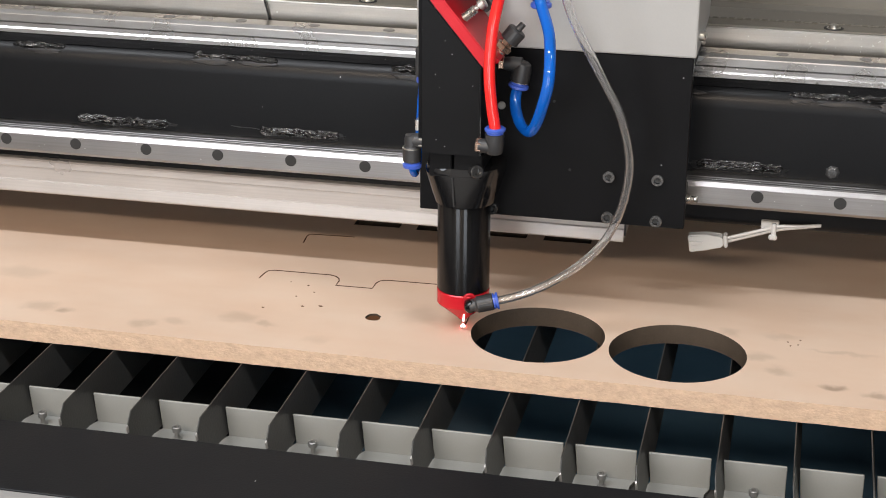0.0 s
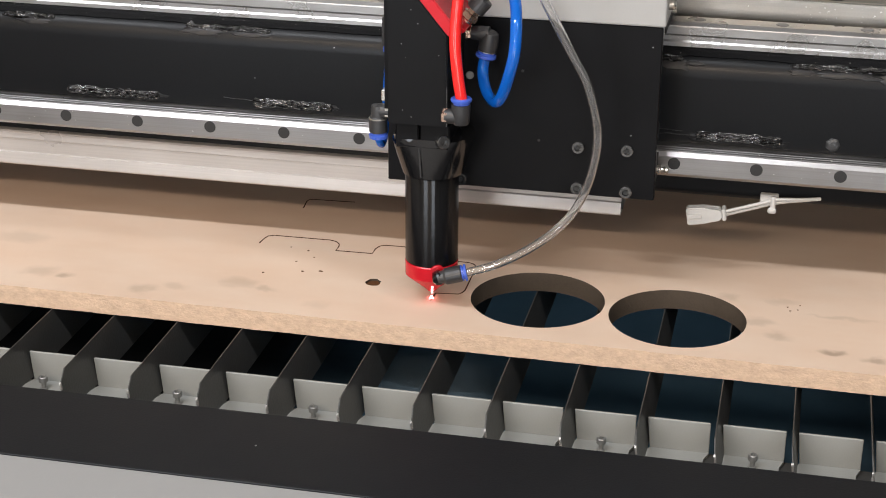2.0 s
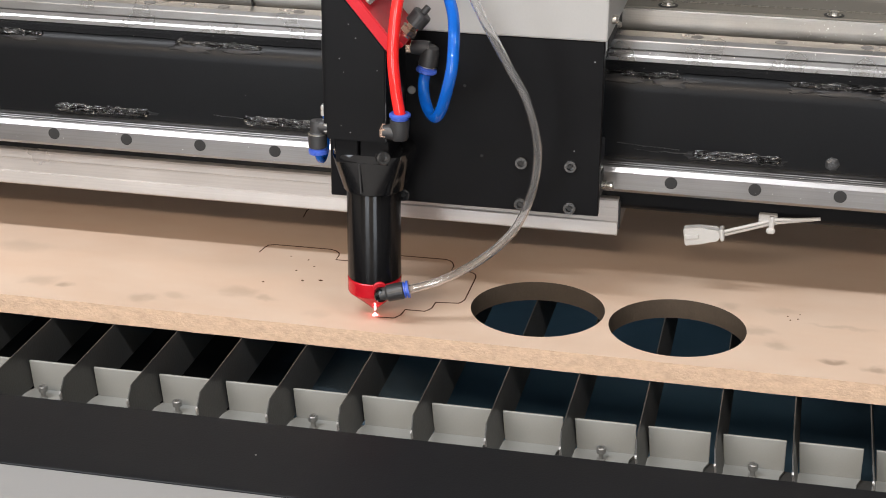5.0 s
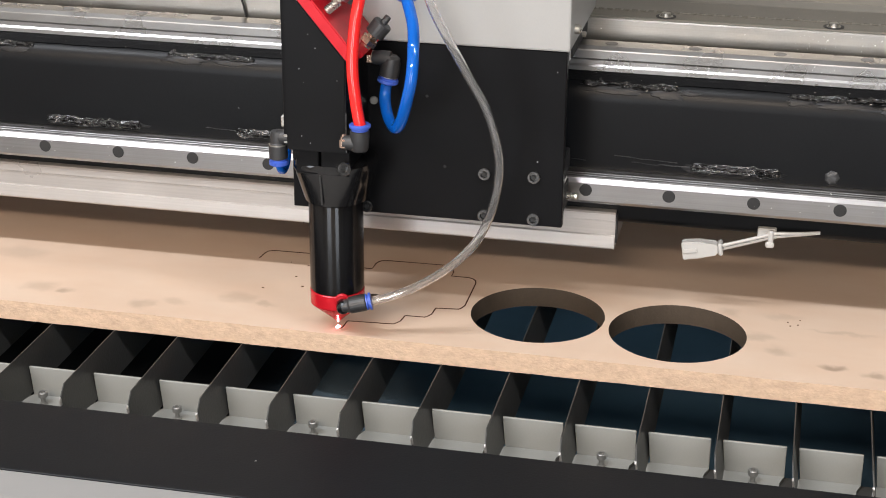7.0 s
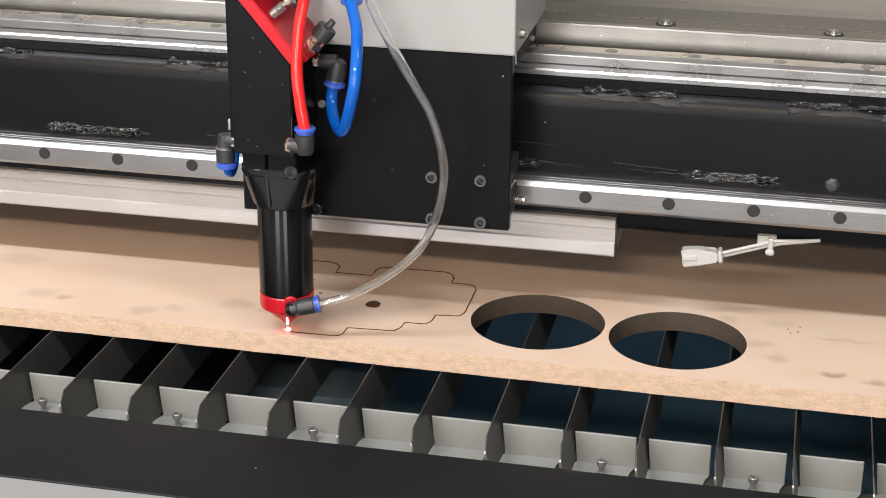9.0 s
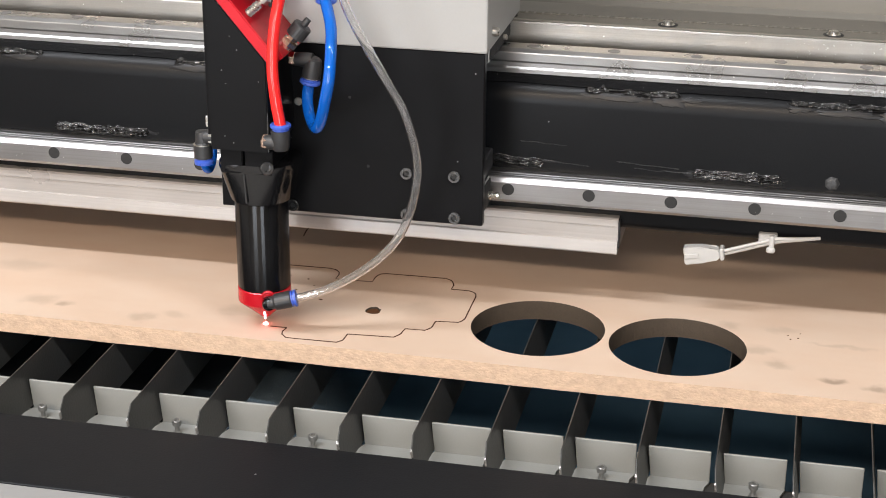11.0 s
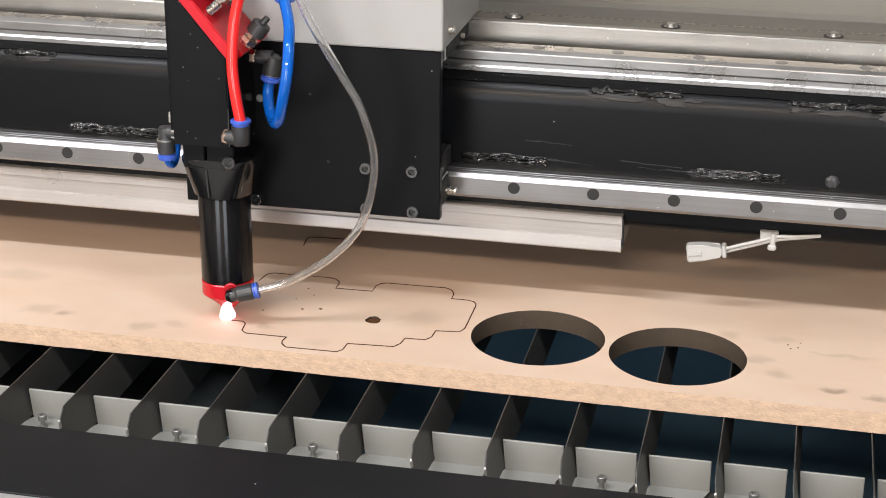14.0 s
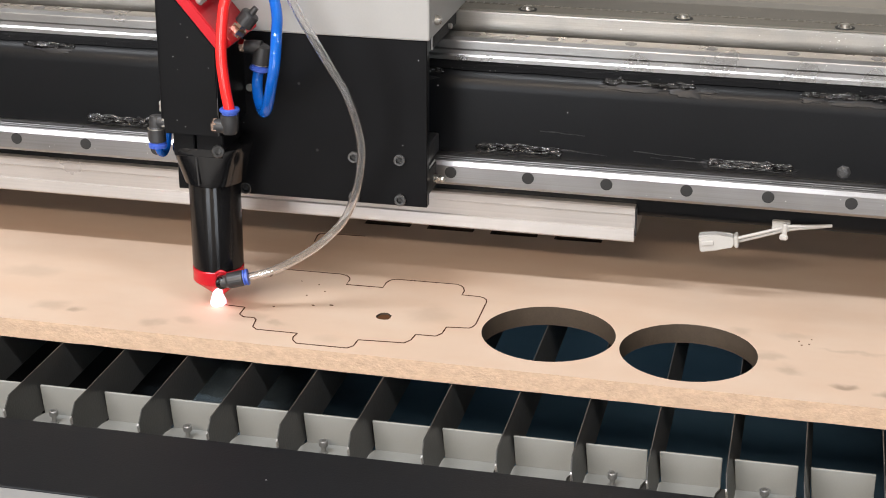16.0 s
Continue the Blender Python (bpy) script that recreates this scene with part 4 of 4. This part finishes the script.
    add("fitting_boss", lathe([(0.0050, -0.006), (0.0053, -0.0030), (0.0050, 0.0002), (0.0040, 0.0004), (0.0038, -0.0010)], n=24, turn=pose(0, 0, 0, 90, 0, 20), at=(0.0084, -0.0185, 0.0300)), RED, "red threaded boss", True, noz)
    q0, q1 = Vector((0.0102, -0.0215, 0.0268)), Vector((0.0294, -0.0170, 0.0311))
    rot = (q1 - q0).to_track_quat("Z", "Y").to_matrix().to_4x4()
    add("fitting_body", lathe([(0.0044, -0.001), (0.0050, 0.0035), (0.0061, 0.0050), (0.0062, 0.0160), (0.0056, 0.0168)], n=22, turn=rot, at=q0), BLACK_PLASTIC, parent=fit)
    add("release_ring", lathe([(0.0060, 0.0169), (0.0060, 0.0178), (0.0050, 0.0180), (0.0050, 0.0188), (0.0064, 0.0190), (0.0062, 0.0205), (0.004, 0.0207)], n=22, turn=rot, at=q0), BLUE_RING, "blue release ring", parent=fit)
    cp = [q1 + Vector((-0.004, -0.001, -0.001)), q1 + Vector((0.0045, 0.0005, 0.0012)), (0.0497, -0.0145, 0.0378), (0.0701, -0.0145, 0.0496), (0.0901, -0.0145, 0.0655), (0.1056, -0.0145, 0.0842), (0.1164, -0.0195, 0.1104), (0.1212, -0.0235, 0.1372),
          (0.1200, -0.0285, 0.1593), (0.1138, -0.0355, 0.1851), (0.1041, -0.0415, 0.2059), (0.0946, -0.0475, 0.2264), (0.0851, -0.0515, 0.2460), (0.0786, -0.0545, 0.2633), (0.072, -0.056, 0.29), (0.069, -0.056, 0.34)]
    add("clear_hose", hose(cp, 0.0031, 18, 7, inner=0.0023), CLEAR, "clear vinyl air hose", True)
    # red hose
    rp = [(0.040, 0.003, 0.33), (0.0345, -0.007, 0.29), (0.0304, -0.0150, 0.2569), (0.0269, -0.0215, 0.2333), (0.0258, -0.0265, 0.2054), (0.0282, -0.0285, 0.1814), (0.0313, -0.0290, 0.1632), (0.0318, -0.029, 0.157)]
    add("red_hose", hose(rp, 0.0040, 16, 8), RED_HOSE, "glossy red hose", True)
    e = add("hose_elbow", lathe([(0.0052, 0.1465), (0.0060, 0.1480), (0.0066, 0.1560), (0.0066, 0.1605), (0.0060, 0.1608)], n=22, at=(0.0305, -0.0275, 0)), BLACK_PLASTIC, "black push-fit elbow", True)
    add("elbow_arm", lathe([(0.0050, 0), (0.0054, 0.006), (0.0050, 0.012)], "x", 20, (0.0195, -0.0275, 0.1515)), BLACK_PLASTIC, parent=e, smooth=True)
    add("brass_nut", lathe([(0.0050, 0), (0.0054, 0.0008), (0.0054, 0.0038), (0.0046, 0.0046)], "x", 6, (0.0175, -0.0275, 0.1515)), BRASS, "brass hexagon nut", parent=e)
    add("release_ring", lathe([(0.0058, 0.1609), (0.0058, 0.1625), (0.0072, 0.1630), (0.0073, 0.1646), (0.0064, 0.1654), (0.0048, 0.1654)], n=24, at=(0.0308, -0.0278, 0)), BLUE_RING, "blue release ring", parent=e)
    # blue hose loop
    bp = [(0.0520, 0.004, 0.2570), (0.0560, 0.0005, 0.2457), (0.0639, -0.0145, 0.2318), (0.0674, -0.0275, 0.2195), (0.0680, -0.0355, 0.2019), (0.0643, -0.0335, 0.1851), (0.0582, -0.0245, 0.1678), (0.0520, -0.0145, 0.1597),
          (0.0438, 0.0025, 0.1586), (0.0386, 0.0120, 0.1649), (0.0367, 0.0175, 0.1733), (0.0385, 0.0180, 0.1840)]
    add("blue_hose", hose(bp, 0.0040, 16, 8), BLUE_HOSE, "glossy blue hose loop", True)
    lean = Vector((0.20, 0, 1)).normalized().to_track_quat("Z", "Y").to_matrix().to_4x4()
    c0 = (0.0385, 0.0180, 0.1820)
    e = add("hose_elbow", lathe([(0.0060, 0.0042), (0.0068, 0.0046), (0.0066, 0.0130), (0.0055, 0.0175), (0.0035, 0.0190)], n=22, turn=lean, at=c0), BLACK_PLASTIC, "black push-fit elbow", True)
    add("elbow_arm", lathe([(0.0045, 0), (0.0052, 0.006), (0.0050, 0.013)], "x", 20, (0.0280, 0.0180, 0.1985)), BLACK_PLASTIC, parent=e, smooth=True)
    add("brass_nut", lathe([(0.0048, 0), (0.0052, 0.0008), (0.0052, 0.0040), (0.0044, 0.0048)], "x", 6, (0.0240, 0.0180, 0.1985)), BRASS, "brass hexagon nut", parent=e)
    add("release_ring", lathe([(0.0048, -0.0010), (0.0064, -0.0008), (0.0074, 0.0), (0.0072, 0.0018), (0.0060, 0.0024), (0.0060, 0.0041)], n=24, turn=lean, at=c0), BLUE_RING, "blue release ring", parent=e)
    add("steel_band", lathe([(0.0064, 0.0040), (0.0066, 0.0041), (0.0066, 0.0047), (0.0064, 0.0048)], n=24, turn=lean, at=c0), NICKEL, parent=e)
    # slanted check valve above, joined to the mirror mount
    v0 = Vector((0.0272, -0.004, 0.2110))
    rot = Vector((0.62, 0.1, 0.78)).normalized().to_track_quat("Z", "Y").to_matrix().to_4x4() @ Matrix.Scale(0.86, 4)
    e = add("slanted_fitting", lathe([(0.0066, 0.0138), (0.0078, 0.0142), (0.0080, 0.0245), (0.0072, 0.0256), (0.0030, 0.0260), (0.0026, 0.0320)], n=22, turn=rot, at=v0), BLACK_PLASTIC, "black slanted fitting")
    add("brass_neck", lathe([(0.0042, -0.004), (0.0044, 0.0045)], n=20, turn=rot, at=v0), BRASS, "plated brass neck", parent=e)
    add("brass_nut", lathe([(0.0064, 0.0046), (0.0074, 0.0054), (0.0074, 0.0092), (0.0066, 0.0100), (0.0050, 0.0102), (0.0050, 0.0137)], n=6, turn=rot, at=v0), BRASS, parent=e)
    e = add("hose_elbow", box(0.0445, 0.0575, 0.001, 0.014, 0.2480, 0.2640, 0.003, 2), BLACK_PLASTIC, "black push-fit elbow")
    add("release_ring", lathe([(0.0048, 0.2425), (0.0064, 0.2428), (0.0074, 0.2438), (0.0072, 0.2460), (0.0060, 0.2466), (0.0060, 0.2480)], n=24, at=(0.0552, 0.0055, 0)), BLUE_RING, "blue release ring", parent=e)
    # left push-fit elbow and its hoses
    e = add("hose_elbow", lathe([(0.0058, 0.1262), (0.0066, 0.1268), (0.0066, 0.1360), (0.0052, 0.1378), (0.0052, 0.1432), (0.0046, 0.1458)], n=22, at=(-0.0318, -0.012, 0.0048)), BLACK_PLASTIC, "black push-fit elbow", True)
    add("steel_band", lathe([(0.0064, 0.1360), (0.0067, 0.1361), (0.0067, 0.1368), (0.0060, 0.1370)], n=24, at=(-0.0318, -0.012, 0.0048)), NICKEL, parent=e)
    add("elbow_arm", lathe([(0.0048, 0), (0.0052, 0.003), (0.0050, 0.009)], "x", 20, (-0.0321, -0.012, 0.1468)), BLACK_PLASTIC, parent=e, smooth=True)
    add("brass_nut", lathe([(0.0048, 0), (0.0055, 0.0008), (0.0055, 0.0032), (0.0046, 0.0040)], "x", 6, (-0.0266, -0.012, 0.1468)), NICKEL, "plated hexagon nut", parent=e)
    add("release_ring", lathe([(0.0048, 0.1216), (0.0066, 0.1220), (0.0068, 0.1244), (0.0056, 0.1250), (0.0056, 0.1261)], n=24, at=(-0.0316, -0.012, 0.0048)), BLUE_RING, "blue release ring", parent=e)
    add("blue_hose", hose([(-0.0316, -0.012, 0.131), (-0.0314, -0.011, 0.124), (-0.0318, -0.004, 0.1190), (-0.0324, 0.004, 0.1190), (-0.0322, 0.009, 0.126), (-0.0316, 0.011, 0.150), (-0.0302, 0.014, 0.183)], 0.0027, 14, 6), BLUE_HOSE, "blue hose", True)
    e = add("hose_union", box(-0.0348, -0.0264, 0.0100, 0.0230, 0.1860, 0.2080, 0.002, 2), BLACK_PLASTIC, "black hose union")
    add("release_ring", lathe([(0.0036, 0.1812), (0.0042, 0.1815), (0.0044, 0.1838), (0.0038, 0.1859)], n=22, at=(-0.0306, 0.016, 0)), BLUE_RING, parent=e)
    add("edge_tab", box(-0.0300, -0.0263, -0.010, 0.004, 0.1530, 0.1610, 0.0006, 1), NICKEL)
    # light at the cut
    add("laser_spark", lathe([(0.0003, 0.0022), (0.0008, 0.0014), (0.0018, 0.0006), (0.0014, 0.0003)], n=14), SPARK, "bright pink laser spark", True)
    # glowing sliver on the cone stands in for the spark's reflection
    add("spark_reflection", hose([(0.0014, -0.0050, 0.0070), (0.0023, -0.0083, 0.0110), (0.0033, -0.0122, 0.0150)], 0.0007, 8, 4), REFLECTION_GLOW, "thin white streak for the spark's reflection on the cone", True)
    return g


specks_plate = specks(mat("dusty_black_anodised", (0.0055, 0.0055, 0.006), 0.30, 0, 0.25, 25, 0.05, 1500, 0.13), (0.20, 0.20, 0.20), 130, 0.06, 0.9)
HEAD = build_head()


def build_flame(name, height, r, label):
    """A teardrop flame that licks up the front of the nozzle cone; off, it sits inside the lens tube."""
    prof = [(0.15, 0.01), (0.75, 0.04), (1.0, 0.13), (0.95, 0.26), (0.72, 0.46), (0.60, 0.66), (0.46, 0.86), (0.10, 1.0)]
    b = lathe([(k * r, h * height) for k, h in prof], n=20)
    for v in b.verts:
        z = v.co.z
        out = max(0.0062, 0.0058 + 1.06 * (z - 0.0086)) * 0.97
        v.co.y -= out
        v.co.x += 0.32 * (out - 0.0060) + 0.08 * z + 0.0005 * math.sin(z * 420)
    return part(name, b, FLAME, HEAD, label, True)


SMALL_FLAME = build_flame("flame", 0.0150, 0.0038, "white-hot flame at the cut")
BIG_FLAME = build_flame("flare", 0.0195, 0.0062, "large white flare at the cut")


SMOKE = bpy.data.materials.new("thin_blue_smoke")
SMOKE.use_nodes = True
_n = SMOKE.node_tree
_b = _n.nodes["Principled BSDF"]
_b.inputs["Base Color"].default_value = (0.30, 0.42, 0.52, 1)
_b.inputs["Roughness"].default_value = 1.0
_b.inputs["Specular IOR Level"].default_value = 0.0
_co = _n.nodes.new("ShaderNodeTexCoord")
_ln = _n.nodes.new("ShaderNodeVectorMath")
_ln.operation = "LENGTH"
_mp = _n.nodes.new("ShaderNodeMapping")
_mp.inputs["Scale"].default_value = (1 / 0.066, 1 / 0.075, 0)
_n.links.new(_co.outputs["Object"], _mp.inputs["Vector"])
_n.links.new(_mp.outputs["Vector"], _ln.inputs[0])
_fade = _n.nodes.new("ShaderNodeMapRange")
_fade.interpolation_type = "SMOOTHSTEP"
_fade.inputs["From Min"].default_value, _fade.inputs["From Max"].default_value = 0.0, 1.0
_fade.inputs["To Min"].default_value, _fade.inputs["To Max"].default_value = 0.30, 0.0
_n.links.new(_ln.outputs["Value"], _fade.inputs["Value"])
_wisp = _n.nodes.new("ShaderNodeTexNoise")
_wisp.inputs["Scale"].default_value, _wisp.inputs["Detail"].default_value = 34.0, 3.0
_n.links.new(_co.outputs["Object"], _wisp.inputs["Vector"])
_mul = _n.nodes.new("ShaderNodeMath")
_mul.operation = "MULTIPLY"
_n.links.new(_fade.outputs["Result"], _mul.inputs[0])
_n.links.new(_wisp.outputs["Fac"], _mul.inputs[1])
_n.links.new(_mul.outputs[0], _b.inputs["Alpha"])


def build_smoke():
    """A drifting wisp of smoke under the board, in thin rumpled layers."""
    g = thing("smoke_wisp", "thin bluish smoke drifting in the tray under the cut", "smoke", (0.25, -0.05, -0.17))
    for k in range(5):
        b = bmesh.new()
        bmesh.ops.create_grid(b, x_segments=10, y_segments=14, size=1.0)
        for v in b.verts:
            v.co = (v.co.x * 0.068, v.co.y * 0.077, 0.006 * noise.noise(Vector((v.co.x * 2.1, v.co.y * 2.1, k * 3.7))))
        ob = part("smoke_layer", b, SMOKE, g, smooth=True)
        ob.location = (0.004 * math.sin(k * 2.4), 0.006 * math.cos(k * 1.7), 0.009 * k)
    return g


SMOKE_WISP = build_smoke()


# ---------- what moves ----------
FLAME_TIMES = [(12.15, 12.9), (13.8, 14.65), (15.85, 16.0)]
FLARE_TIMES = [(13.95, 14.05), (15.9, 16.0)]


def motions():
    steps = [0.2 * i for i in range(81)]
    spot = [beam_at(t) for t in steps]
    x0, y0 = HX, HY - 0.0012
    gy = [y - spot[0][1] for x, y in spot]
    walk(GANTRY, [(t, pose(0.25, 0.2 + d, 0, 0, 0.12, 0)) for t, d in zip(steps, gy)])
    walk(CONNECTOR, [(t, pose(0.485, 0.150 + d, 0.0655)) for t, d in zip(steps, gy)])
    walk(HEAD, [(t, pose(HX + (x - spot[0][0]) * 1.006 + 0.0004, HY + d, 0)) for t, (x, y), d in zip(steps, spot, gy)])
    drift = [(0, -0.02), (1, -0.012), (2, 0.004), (3, 0.012), (4, -0.006), (6.5, 0.0), (7.5, 0.006), (8.5, 0.012), (11.5, -0.002), (13, -0.012), (15, -0.006), (16, 0.008)]
    walk(SMOKE_WISP, [(t, pose(beam_at(t)[0] + d, 0.035 + 0.6 * d, -0.100 + 0.5 * d, 0, 0, 300 * d)) for t, d in drift])
    for ob, lit in ((SMALL_FLAME, FLAME_TIMES), (BIG_FLAME, FLARE_TIMES)):
        rows = [(0, 0.045)]
        for a, b in lit:
            rows += [(a - 0.1, 0.045), (a, 0.0), (b, 0.0)] + ([(b + 0.1, 0.045)] if b < 15.9 else [])
        if rows[-1][0] < 16:
            rows.append((16, rows[-1][1]))
        walk(ob, [(t, pose(0, 0, z)) for t, z in rows])
    for ob, o, u in KERFS:
        down, up = pose(o[0], o[1], -0.004), pose(o[0], o[1], 0)
        rows = [(0, up), (16, up)] if u <= 0.1 else [(0, down), (max(0.01, u - 0.25), down), (u, up), (16, up)]
        if 0 < u < 16 and u > 15.9:
            rows = rows[:-1]
        walk(ob, rows if u < 15.95 else [(0, down), (15.7, down), (16, up)])


motions()
